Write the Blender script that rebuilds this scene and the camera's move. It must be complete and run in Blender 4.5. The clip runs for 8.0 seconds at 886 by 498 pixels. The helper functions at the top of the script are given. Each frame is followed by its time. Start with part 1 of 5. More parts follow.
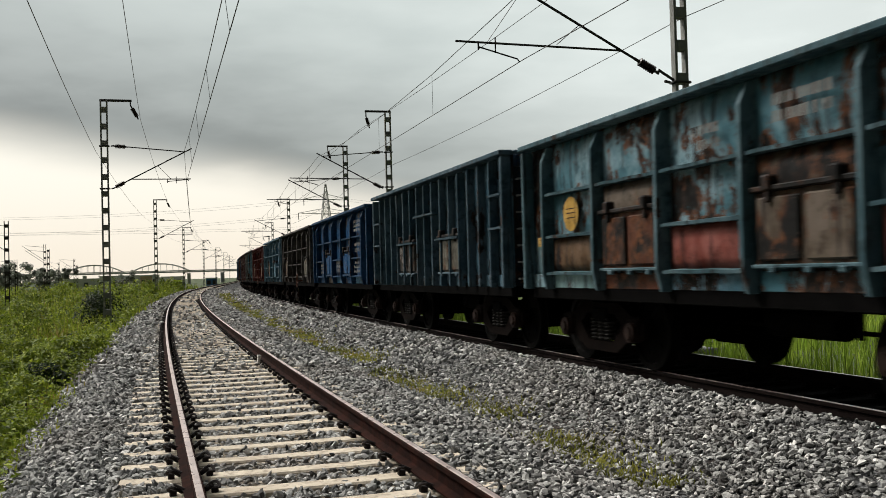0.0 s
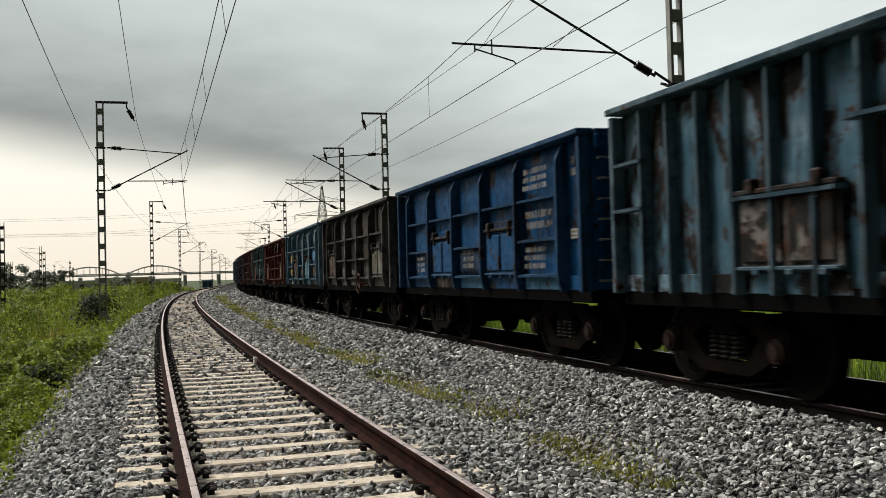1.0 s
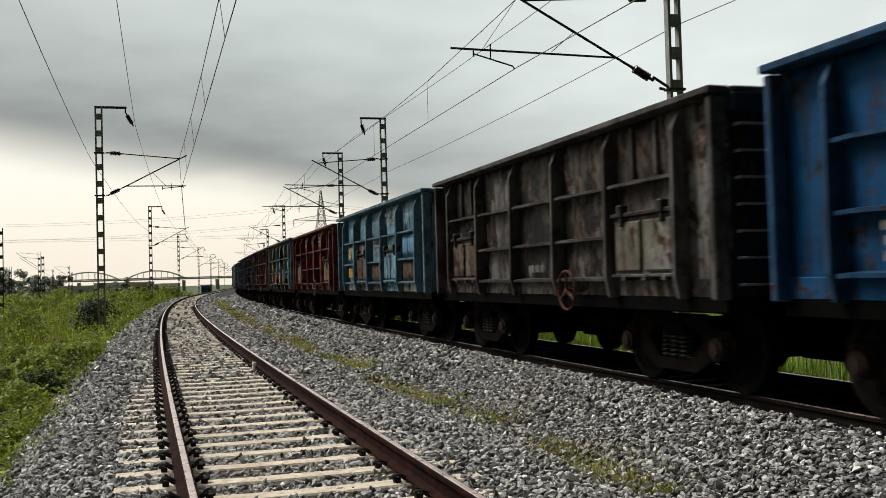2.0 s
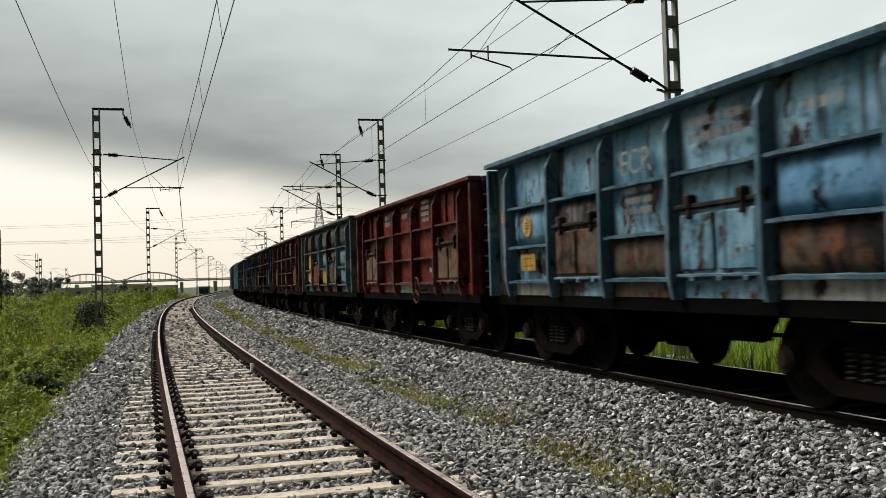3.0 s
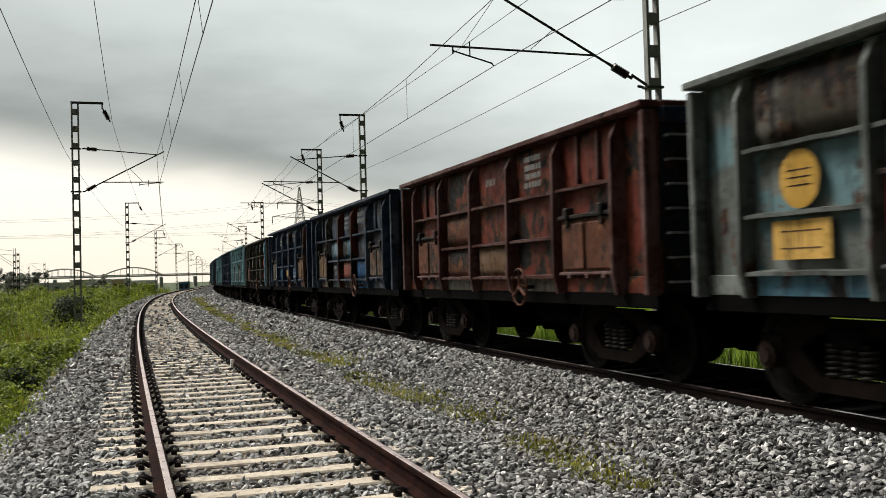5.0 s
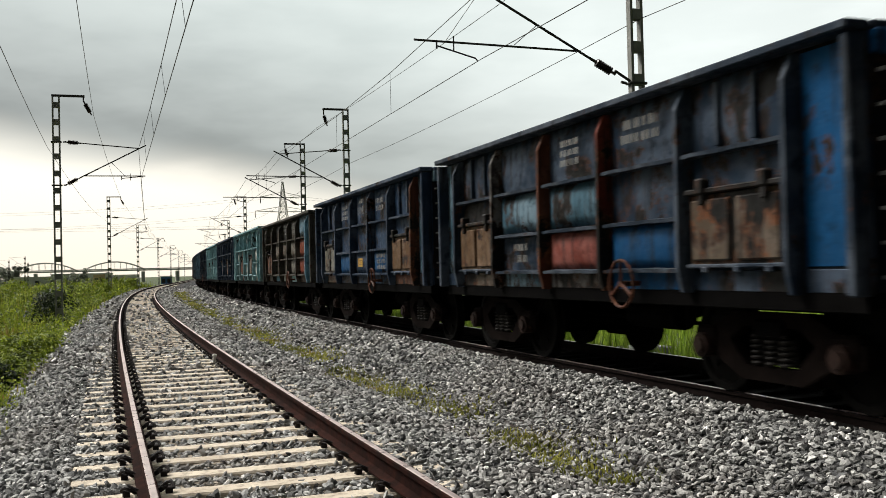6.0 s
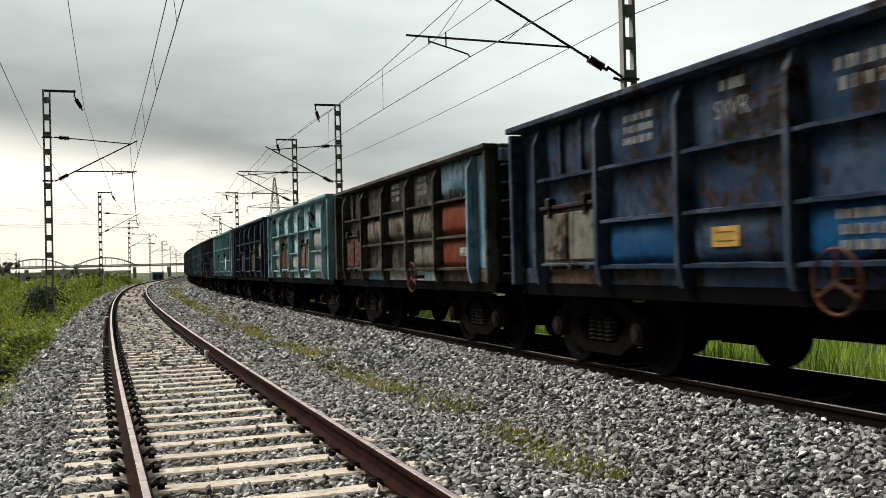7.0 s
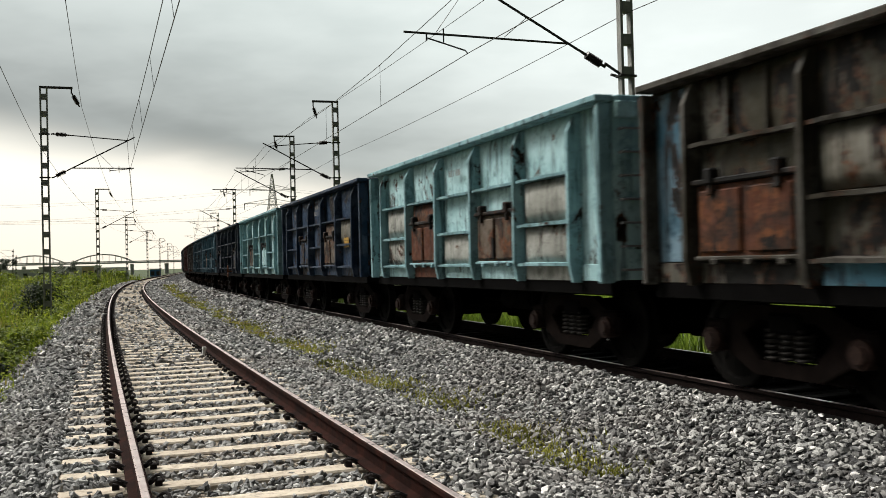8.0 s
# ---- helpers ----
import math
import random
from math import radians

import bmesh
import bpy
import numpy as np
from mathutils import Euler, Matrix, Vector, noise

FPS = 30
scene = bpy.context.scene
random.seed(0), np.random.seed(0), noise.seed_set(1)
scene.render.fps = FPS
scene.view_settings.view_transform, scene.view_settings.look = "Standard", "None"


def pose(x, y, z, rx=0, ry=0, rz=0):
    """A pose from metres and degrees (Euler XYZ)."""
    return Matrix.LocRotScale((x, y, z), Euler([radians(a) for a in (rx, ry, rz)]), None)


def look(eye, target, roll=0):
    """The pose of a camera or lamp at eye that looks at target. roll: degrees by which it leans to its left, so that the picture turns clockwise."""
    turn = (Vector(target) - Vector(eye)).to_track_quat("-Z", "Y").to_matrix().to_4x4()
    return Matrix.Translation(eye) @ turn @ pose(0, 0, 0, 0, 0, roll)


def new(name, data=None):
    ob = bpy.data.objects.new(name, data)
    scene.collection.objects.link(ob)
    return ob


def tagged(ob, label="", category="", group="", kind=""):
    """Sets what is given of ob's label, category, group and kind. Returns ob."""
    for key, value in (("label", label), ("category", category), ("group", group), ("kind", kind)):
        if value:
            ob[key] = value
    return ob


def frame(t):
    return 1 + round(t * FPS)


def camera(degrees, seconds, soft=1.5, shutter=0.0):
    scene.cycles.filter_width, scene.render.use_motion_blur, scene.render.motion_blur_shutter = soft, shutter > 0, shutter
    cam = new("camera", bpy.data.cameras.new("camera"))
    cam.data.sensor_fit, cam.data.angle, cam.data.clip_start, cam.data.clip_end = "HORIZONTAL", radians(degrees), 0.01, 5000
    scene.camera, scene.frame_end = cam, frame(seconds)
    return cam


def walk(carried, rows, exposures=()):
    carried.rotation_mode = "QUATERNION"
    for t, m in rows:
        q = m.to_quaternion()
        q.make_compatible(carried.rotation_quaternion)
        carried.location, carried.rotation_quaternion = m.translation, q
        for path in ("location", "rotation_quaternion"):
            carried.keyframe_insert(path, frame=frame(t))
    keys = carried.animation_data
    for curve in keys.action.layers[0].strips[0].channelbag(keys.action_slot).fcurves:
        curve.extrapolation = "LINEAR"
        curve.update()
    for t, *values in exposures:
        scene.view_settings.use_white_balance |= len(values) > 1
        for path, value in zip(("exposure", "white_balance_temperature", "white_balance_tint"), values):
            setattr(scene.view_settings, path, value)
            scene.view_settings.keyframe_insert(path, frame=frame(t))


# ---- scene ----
# ---- camera ----
HFOV = math.degrees(2 * math.atan(784 / 1710.2))
EYE = (0.0, 0.0, 1.35)           # z = 0 is the top of the rails
AIM = [  # seconds, yaw to the right, pitch up, roll, in degrees
    (0.0, 17.304, 1.333, -1.551), (0.5, 17.405, 1.373, -1.577), (1.0, 17.523, 1.448, -1.537),
    (1.5, 17.550, 1.602, -1.565), (3.0, 17.720, 1.805, -1.664), (3.5, 17.766, 1.730, -1.700),
    (4.0, 18.028, 1.723, -1.597), (4.5, 18.376, 1.644, -1.586), (6.0, 19.808, 1.194, -1.438),
    (6.5, 20.122, 1.040, -1.416), (7.0, 20.262, 0.936, -1.440), (7.5, 20.346, 0.845, -1.420), (8.0, 20.397, 0.736, -1.450)]


def aim(yaw, pitch, roll):
    y, p = radians(yaw), radians(pitch)
    way = Vector((math.sin(y) * math.cos(p), math.cos(y) * math.cos(p), math.sin(p)))
    return look(EYE, Vector(EYE) + way * 10, roll)


cam = camera(HFOV, 8.0, soft=0.6, shutter=0.2)
walk(cam, [(t, aim(a, b, c)) for t, a, b, c in AIM], exposures=[(0.0, 0.1), (3.0, 0.1), (4.5, 0.2), (6.0, 0.32), (8.0, 0.32)])

# ---- the line of the railway: s along it, u to the right of the near track's middle ----
TRACK_X, CURVE, CURVE_END, STRAIGHT = 1.1415, 0.00076027, 128.7, 175.7
TRACK_B = 5.95                    # middle of the far track
STEP = 0.5
_line = []


def _build_line():
    s, x, y, th = 0.0, TRACK_X, 0.0, 0.0
    while s < 900:
        _line.append((x, y, th))
        k = CURVE * (1 - min(max((s - CURVE_END) / (STRAIGHT - CURVE_END), 0), 1))
        x += math.sin(th + k * STEP / 2) * STEP
        y += math.cos(th + k * STEP / 2) * STEP
        th += k * STEP
        s += STEP


_build_line()


def along(s, u=0.0):
    """x, y and heading (clockwise from +y) at s metres along and u metres to the right."""
    if s < 0:
        th = CURVE * s
        x, y = TRACK_X + CURVE * s * s / 2, s
    else:
        i = min(int(s / STEP), len(_line) - 2)
        f = s / STEP - i
        a, b = _line[i], _line[i + 1]
        x, y, th = (a[j] + (b[j] - a[j]) * f for j in range(3))
    return x + u * math.cos(th), y - u * math.sin(th), th


# ---- sky and sun ----
SUN_AZ, SUN_EL = radians(-44), radians(50)   # high, ahead and well to the left of the line
SUNWARD = (math.sin(SUN_AZ) * math.cos(SUN_EL), math.cos(SUN_AZ) * math.cos(SUN_EL), math.sin(SUN_EL))


def make_world():
    w = bpy.data.worlds.new("overcast_sky")
    scene.world = w
    w.use_nodes = True
    n, l = w.node_tree.nodes, w.node_tree.links
    n.clear()
    out, bg = n.new("ShaderNodeOutputWorld"), n.new("ShaderNodeBackground")
    co = n.new("ShaderNodeTexCoord")
    sep = n.new("ShaderNodeSeparateXYZ")
    l.new(co.outputs["Generated"], sep.inputs[0])

    def math_(op, a, b=None, c=None):
        m = n.new("ShaderNodeMath")
        m.operation = op
        for i, v in enumerate((a, b, c)):
            if v is None:
                continue
            if isinstance(v, (int, float)):
                m.inputs[i].default_value = v
            else:
                l.new(v, m.inputs[i])
        return m.outputs[0]

    def ramp(v, lo, hi):
        m = n.new("ShaderNodeMapRange")
        m.interpolation_type = "SMOOTHSTEP"
        l.new(v, m.inputs[0])
        m.inputs[1].default_value, m.inputs[2].default_value = lo, hi
        return m.outputs[0]

    def mix(f, a, b):
        m = n.new("ShaderNodeMix")
        m.data_type = "RGBA"
        l.new(f, m.inputs[0])
        for i, v in ((6, a), (7, b)):
            if isinstance(v, tuple):
                m.inputs[i].default_value = (*v, 1)
            else:
                l.new(v, m.inputs[i])
        return m.outputs[2]

    def clouds(scale, detail, stretch):
        mp = n.new("ShaderNodeMapping")
        mp.inputs["Scale"].default_value = (1, 1, stretch)
        l.new(co.outputs["Generated"], mp.inputs[0])
        t = n.new("ShaderNodeTexNoise")
        t.inputs["Scale"].default_value, t.inputs["Detail"].default_value = scale, detail
        t.inputs["Roughness"].default_value = 0.5
        l.new(mp.outputs[0], t.inputs["Vector"])
        return t.outputs[0]

    big, small = clouds(2.2, 3, 2.6), clouds(7, 4, 3.2)
    e = math_("ADD", sep.outputs[2], math_("MULTIPLY_ADD", big, 0.05, -0.025))
    e = math_("ADD", e, math_("MULTIPLY_ADD", small, 0.03, -0.015))
    # the cloud's lower edge falls towards +x
    e = math_("ADD", e, math_("MULTIPLY", sep.outputs[0], 0.16))
    edge = ramp(e, 0.085, 0.15)
    high = ramp(math_("ADD", sep.outputs[2], math_("MULTIPLY", sep.outputs[0], 0.24)), 0.13, 0.33)
    lumps = ramp(math_("ADD", math_("MULTIPLY", big, 0.5), math_("MULTIPLY", small, 0.5)), 0.36, 0.64)
    deck = mix(lumps, (0.243, 0.257, 0.243), (0.388, 0.412, 0.393))
    # ahead, round the hidden sun, the cloud is thinner
    ahead = ramp(sep.outputs[1], 0.1, 0.9)
    deck = mix(ahead, mix(lumps, (0.025, 0.026, 0.026), (0.05, 0.052, 0.05)), deck)
    deck = mix(math_("MULTIPLY", high, ahead), deck, mix(ramp(sep.outputs[0], 0.15, 0.65), mix(lumps, (0.545, 0.60, 0.575), (0.645, 0.70, 0.67)), mix(lumps, (0.78, 0.84, 0.81), (0.92, 0.98, 0.945))))
    # the overcast is brighter overhead, and brightest round the hidden sun
    deck = mix(math_("MULTIPLY", ramp(sep.outputs[2], 0.42, 0.95), ramp(sep.outputs[1], -0.15, 0.55)), deck, (0.85, 0.87, 0.86))
    near_sun = n.new("ShaderNodeVectorMath")
    near_sun.operation = "DOT_PRODUCT"
    l.new(co.outputs["Generated"], near_sun.inputs[0])
    near_sun.inputs[1].default_value = SUNWARD
    deck = mix(ramp(near_sun.outputs["Value"], 0.84, 0.99), deck, (6.0, 5.9, 5.7))
    low = mix(ramp(sep.outputs[2], 0.0, 0.12), (0.92, 0.83, 0.70), (1.0, 0.955, 0.84))
    low = mix(ahead, (0.15, 0.152, 0.152), low)
    sky = mix(edge, low, deck)
    nis = n.new("ShaderNodeTexSky")
    nis.sky_type, nis.sun_disc = "NISHITA", False
    nis.sun_elevation, nis.sun_rotation = SUN_EL, SUN_AZ
    dim = n.new("ShaderNodeVectorMath")
    dim.operation = "SCALE"
    l.new(nis.outputs[0], dim.inputs[0])
    dim.inputs["Scale"].default_value = 0.08
    f = n.new("ShaderNodeMix")
    f.data_type = "RGBA"
    f.inputs[0].default_value = 0.06
    l.new(sky, f.inputs[6])
    l.new(dim.outputs[0], f.inputs[7])
    l.new(f.outputs[2], bg.inputs[0])
    bg.inputs[1].default_value = 1.0
    l.new(bg.outputs[0], out.inputs[0])


make_world()
sun_lamp = bpy.data.lights.new("sun", "SUN")
sun_lamp.energy, sun_lamp.angle, sun_lamp.color = 2.3, radians(12), (1.0, 0.96, 0.9)
sun = new("sun", sun_lamp)
sun.matrix_world = look(Vector(SUNWARD) * 50, (0, 0, 0))


# ---- materials ----
class Nodes:
    """A short hand for building one node material."""

    def __init__(self, name):
        self.mat = bpy.data.materials.new(name)
        self.mat.use_nodes = True
        self.n, self.l = self.mat.node_tree.nodes, self.mat.node_tree.links
        self.n.clear()
        self.out = self.n.new("ShaderNodeOutputMaterial")
        self.bsdf = self.n.new("ShaderNodeBsdfPrincipled")
        self.l.new(self.bsdf.outputs[0], self.out.inputs[0])

    def put(self, socket, v):
        if isinstance(v, (int, float)):
            socket.default_value = v
        elif isinstance(v, tuple):
            socket.default_value = (*v, 1) if len(v) == 3 and len(socket.default_value) == 4 else v
        else:
            self.l.new(v, socket)

    def set(self, **kw):
        for k, v in kw.items():
            self.put(self.bsdf.inputs[k.replace("_", " ")], v)
        return self

    def coords(self, scale=(1, 1, 1), shuffle=True):
        co = self.n.new("ShaderNodeTexCoord")
        v = co.outputs["Object"]
        if shuffle:
            info = self.n.new("ShaderNodeObjectInfo")
            m = self.n.new("ShaderNodeVectorMath")
            m.operation = "MULTIPLY_ADD"
            c = self.n.new("ShaderNodeCombineXYZ")
            for i in range(3):
                self.l.new(info.outputs["Random"], c.inputs[i])
            self.l.new(c.outputs[0], m.inputs[0])
            m.inputs[1].default_value = (37, 53, 41)
            self.l.new(v, m.inputs[2])
            v = m.outputs[0]
        mp = self.n.new("ShaderNodeMapping")
        mp.inputs["Scale"].default_value = scale
        self.l.new(v, mp.inputs[0])
        return mp.outputs[0]

    def noise(self, co, scale, detail=4, rough=0.55, dist=0.0):
        t = self.n.new("ShaderNodeTexNoise")
        t.inputs["Scale"].default_value, t.inputs["Detail"].default_value = scale, detail
        t.inputs["Roughness"].default_value, t.inputs["Distortion"].default_value = rough, dist
        self.l.new(co, t.inputs["Vector"])
        return t.outputs[0]

    def voronoi(self, co, scale, feature="F1"):
        t = self.n.new("ShaderNodeTexVoronoi")
        t.feature = feature
        t.inputs["Scale"].default_value = scale
        self.l.new(co, t.inputs["Vector"])
        return t

    def step(self, v, lo, hi, a=0.0, b=1.0):
        m = self.n.new("ShaderNodeMapRange")
        m.interpolation_type = "SMOOTHSTEP"
        self.l.new(v, m.inputs[0])
        for i, x in ((1, lo), (2, hi), (3, a), (4, b)):
            m.inputs[i].default_value = x
        return m.outputs[0]

    def math(self, op, a, b=0.0):
        m = self.n.new("ShaderNodeMath")
        m.operation = op
        self.put(m.inputs[0], a)
        self.put(m.inputs[1], b)
        return m.outputs[0]

    def mix(self, f, a, b, blend="MIX"):
        m = self.n.new("ShaderNodeMix")
        m.data_type, m.blend_type = "RGBA", blend
        self.put(m.inputs[0], f)
        self.put(m.inputs[6], a)
        self.put(m.inputs[7], b)
        return m.outputs[2]

    def bump(self, h, strength, distance):
        b = self.n.new("ShaderNodeBump")
        b.inputs["Strength"].default_value, b.inputs["Distance"].default_value = strength, distance
        self.l.new(h, b.inputs["Height"])
        self.l.new(b.outputs[0], self.bsdf.inputs["Normal"])
        return self

    def island(self):
        return self.n.new("ShaderNodeNewGeometry").outputs["Random Per Island"]

    def per_object(self):
        return self.n.new("ShaderNodeObjectInfo").outputs["Random"]


def hue(r, g, b):
    """sRGB 0-255 to linear."""
    return tuple((c / 255 / 12.92) if c / 255 <= 0.04045 else ((c / 255 + 0.055) / 1.055) ** 2.4 for c in (r, g, b))


RUST_DARK, RUST_ORANGE = (0.028, 0.014, 0.009), (0.12, 0.045, 0.018)


def paint(name, colour, rust=0.4, dirt=0.5, fade=0.3, other=None):
    """Old wagon paint: chalky fading, black coal grime with rusty borders, drips and scratches."""
    m = Nodes(name)
    colour = tuple(0.52 * x for x in colour)          # scaled down evenly, the same for every paint
    co = m.coords()
    streak = m.coords((2.2, 2.2, 0.7))
    drip = m.coords((9.0, 9.0, 0.6))
    chalk = tuple(min(0.8, x * (1.35 - 0.5 * fade) + 0.32 * fade) for x in colour)
    c = m.mix(m.step(m.noise(co, 1.0, 5, 0.6, 0.5), 0.40, 0.62), colour, chalk)
    c = m.mix(m.step(m.noise(co, 4.5, 6, 0.7), 0.50, 0.68), c, tuple(x * 0.62 for x in colour))
    if other:
        c = m.mix(m.step(m.noise(co, 0.75, 4, 0.6, 0.6), 0.49, 0.56), c, other)
    grime = m.math("ADD", m.math("MULTIPLY", m.noise(co, 0.85, 8, 0.66, 0.9), 0.62), m.math("MULTIPLY", m.noise(streak, 2.1, 7, 0.72, 0.4), 0.38))
    edge = 0.635 - 0.13 * dirt
    rustc = m.mix(m.step(m.noise(co, 5, 6, 0.72), 0.42, 0.60), RUST_DARK, RUST_ORANGE)
    wide = 0.002 + 0.07 * max(0, rust - 0.15)
    c = m.mix(m.step(grime, edge - wide, edge - wide + 0.025), c, rustc)
    c = m.mix(m.step(grime, edge, edge + 0.035), c, (0.006, 0.0056, 0.005))
    c = m.mix(m.math("MULTIPLY", m.step(m.noise(drip, 1.2, 5, 0.65), 0.52, 0.66), 0.55 + 0.4 * dirt), c, (0.008, 0.0075, 0.007))
    c = m.mix(m.math("MULTIPLY", m.step(m.noise(co, 7, 7, 0.78), 0.585, 0.62), 0.15 + 0.7 * rust), c, RUST_DARK)
    c = m.mix(m.step(m.noise(co, 13, 5, 0.75), 0.64, 0.68), c, tuple(min(0.8, x * 1.5 + 0.015) for x in colour))
    m.set(Base_Color=c, Roughness=m.step(m.noise(co, 8, 3), 0.3, 0.7, 0.5, 0.8), Specular_IOR_Level=0.1)
    m.bump(m.math("ADD", m.noise(co, 1.8, 5, 0.6), m.math("MULTIPLY", m.noise(co, 12, 4), 0.12)), 0.45, 0.06)
    return m.mat


def plain(name, colour, rough=0.7, metal=0.0, vary=0.3, scale=6.0, bump=0.1, dist=0.01, gloss=0.3):
    m = Nodes(name)
    co = m.coords()
    c = m.mix(m.step(m.noise(co, scale, 5, 0.6), 0.3, 0.7), tuple(x * (1 - vary) for x in colour), tuple(min(1, x * (1 + vary)) for x in colour))
    c = m.mix(m.step(m.noise(co, scale * 5, 4, 0.6), 0.35, 0.7), c, tuple(x * (1 - 0.5 * vary) for x in colour))
    m.set(Base_Color=c, Roughness=rough, Metallic=metal, Specular_IOR_Level=gloss)
    m.bump(m.noise(co, scale * 4, 4), bump, dist)
    return m.mat


def make_stone_material():
    m = Nodes("ballast_stone")
    co = m.coords(shuffle=False)
    r = m.island()
    c = m.mix(m.math("POWER", r, 1.25), (0.030, 0.0305, 0.030), (0.50, 0.495, 0.465))
    c = m.mix(m.step(r, 0.94, 0.96), c, (0.70, 0.68, 0.64))
    big = m.noise(co, 0.35, 4)
    c = m.mix(m.math("MULTIPLY", m.step(big, 0.45, 0.7), 0.35), c, (0.17, 0.135, 0.11))
    c = m.mix(m.math("MULTIPLY", m.step(m.noise(co, 30, 4), 0.45, 0.7), 0.3), c, (0.2, 0.2, 0.2))
    m.set(Base_Color=c, Roughness=0.85, Specular_IOR_Level=0.3)
    m.bump(m.noise(co, 60, 3), 0.3, 0.01)
    return m.mat


def make_single_stone_material():
    m = Nodes("loose_stone")
    co = m.coords()
    r = m.per_object()
    c = m.mix(m.math("POWER", r, 1.25), (0.030, 0.0305, 0.030), (0.50, 0.495, 0.465))
    c = m.mix(m.step(r, 0.94, 0.96), c, (0.70, 0.68, 0.64))
    c = m.mix(m.math("MULTIPLY", m.step(m.noise(co, 30, 4), 0.45, 0.7), 0.3), c, (0.2, 0.2, 0.2))
    m.set(Base_Color=c, Roughness=0.85, Specular_IOR_Level=0.3)
    m.bump(m.noise(co, 60, 3), 0.3, 0.01)
    return m.mat


def make_bed_material(name, dark, light, dust):
    m = Nodes(name)
    co = m.coords(shuffle=False)
    v = m.voronoi(co, 13)
    c = m.mix(m.step(v.outputs["Color"], 0.15, 0.85), dark, light)
    c = m.mix(m.step(m.noise(co, 9, 5, 0.7), 0.42, 0.62), c, dark)
    c = m.mix(m.math("MULTIPLY", m.step(m.noise(co, 0.3, 4), 0.45, 0.7), 0.4), c, dust)
    m.set(Base_Color=c, Roughness=0.95, Specular_IOR_Level=0.1)
    m.bump(v.outputs["Distance"], 1.0, 0.06)
    return m.mat


def make_soil_material():
    m = Nodes("grassy_soil")
    co = m.coords(shuffle=False)
    c = m.mix(m.step(m.noise(co, 0.12, 5), 0.35, 0.65), (0.03, 0.045, 0.010), (0.055, 0.07, 0.017))
    c = m.mix(m.step(m.noise(co, 1.7, 6, 0.7), 0.4, 0.7), c, (0.035, 0.055, 0.012))
    m.set(Base_Color=c, Roughness=0.95)
    m.bump(m.noise(co, 3, 5), 0.6, 0.2)
    return m.mat


def make_leaf_material(name, a, b, dry=None):
    m = Nodes(name)
    r = m.island()
    co = m.coords(shuffle=False)
    c = m.mix(r, a, b)
    c = m.mix(m.step(m.noise(co, 0.7, 4), 0.40, 0.62), c, tuple(x * 0.42 for x in a))
    if dry:
        c = m.mix(m.step(m.noise(co, 0.8, 4), 0.55, 0.7), c, dry)
    m.set(Base_Color=c, Roughness=0.6, Specular_IOR_Level=0.2)
    tr = m.n.new("ShaderNodeBsdfTranslucent")
    m.l.new(c, tr.inputs[0])
    mx = m.n.new("ShaderNodeMixShader")
    mx.inputs[0].default_value = 0.38
    m.l.new(m.bsdf.outputs[0], mx.inputs[1])
    m.l.new(tr.outputs[0], mx.inputs[2])
    m.l.new(mx.outputs[0], m.out.inputs[0])
    return m.mat


def make_sleeper_material():
    m = Nodes("sleeper_concrete")
    co = m.coords()
    c = m.mix(m.step(m.noise(co, 2.5, 5), 0.3, 0.7), (0.44, 0.375, 0.29), (0.60, 0.53, 0.42))
    c = m.mix(m.math("MULTIPLY", m.step(m.noise(co, 14, 5, 0.7), 0.46, 0.68), 0.7), c, (0.20, 0.16, 0.125))
    c = m.mix(m.math("MULTIPLY", m.per_object(), 0.25), c, (0.32, 0.26, 0.2))
    m.set(Base_Color=c, Roughness=0.9, Specular_IOR_Level=0.2)
    m.bump(m.noise(co, 40, 4), 0.25, 0.01)
    return m.mat


def make_rail_rust():
    m = Nodes("rail_rust")
    co = m.coords((1, 1, 1), False)
    c = m.mix(m.step(m.noise(co, 5, 6, 0.65), 0.35, 0.7), (0.009, 0.0036, 0.0026), (0.027, 0.009, 0.006))
    c = m.mix(m.step(m.noise(co, 0.8, 4), 0.5, 0.7), c, (0.012, 0.006, 0.005))
    m.set(Base_Color=c, Roughness=0.9, Specular_IOR_Level=0.04)
    m.bump(m.noise(co, 60, 4), 0.3, 0.005)
    return m.mat


def make_rail_head():
    m = Nodes("rail_head_steel")
    co = m.coords((1, 1, 1), False)
    c = m.mix(m.step(m.noise(co, 3, 5, 0.65), 0.35, 0.7), (0.50, 0.38, 0.35), (0.68, 0.56, 0.52))
    m.set(Base_Color=c, Roughness=m.step(m.noise(co, 9, 4), 0.3, 0.7, 0.25, 0.40), Metallic=0.8)
    return m.mat


STONE, LOOSE, SOIL = make_stone_material(), make_single_stone_material(), make_soil_material()
# bed's near-black tone imitates the shade in the gaps between stones
BED = make_bed_material("ballast_bed", (0.012, 0.012, 0.012), (0.15, 0.15, 0.15), (0.08, 0.06, 0.05))
DUSTY_BED = make_bed_material("dusty_ballast_bed", (0.07, 0.058, 0.046), (0.34, 0.30, 0.24), (0.34, 0.28, 0.2))
SLEEPER, RAIL, HEAD = make_sleeper_material(), make_rail_rust(), make_rail_head()
# far track: the train's shade is put into these colours, besides oil and coal
OILY_SHADE = plain("shaded_oily_ballast", (0.006, 0.0056, 0.005), 0.95, 0.0, 0.5, 12, 0.8, 0.04, gloss=0.03)
DARK_RAIL = plain("shaded_rail", (0.012, 0.008, 0.007), 0.85, 0.0, 0.4, gloss=0.05)
DARK_SLEEPER = plain("shaded_concrete", (0.012, 0.011, 0.01), 0.95, 0.0, 0.5, 3, gloss=0.05)
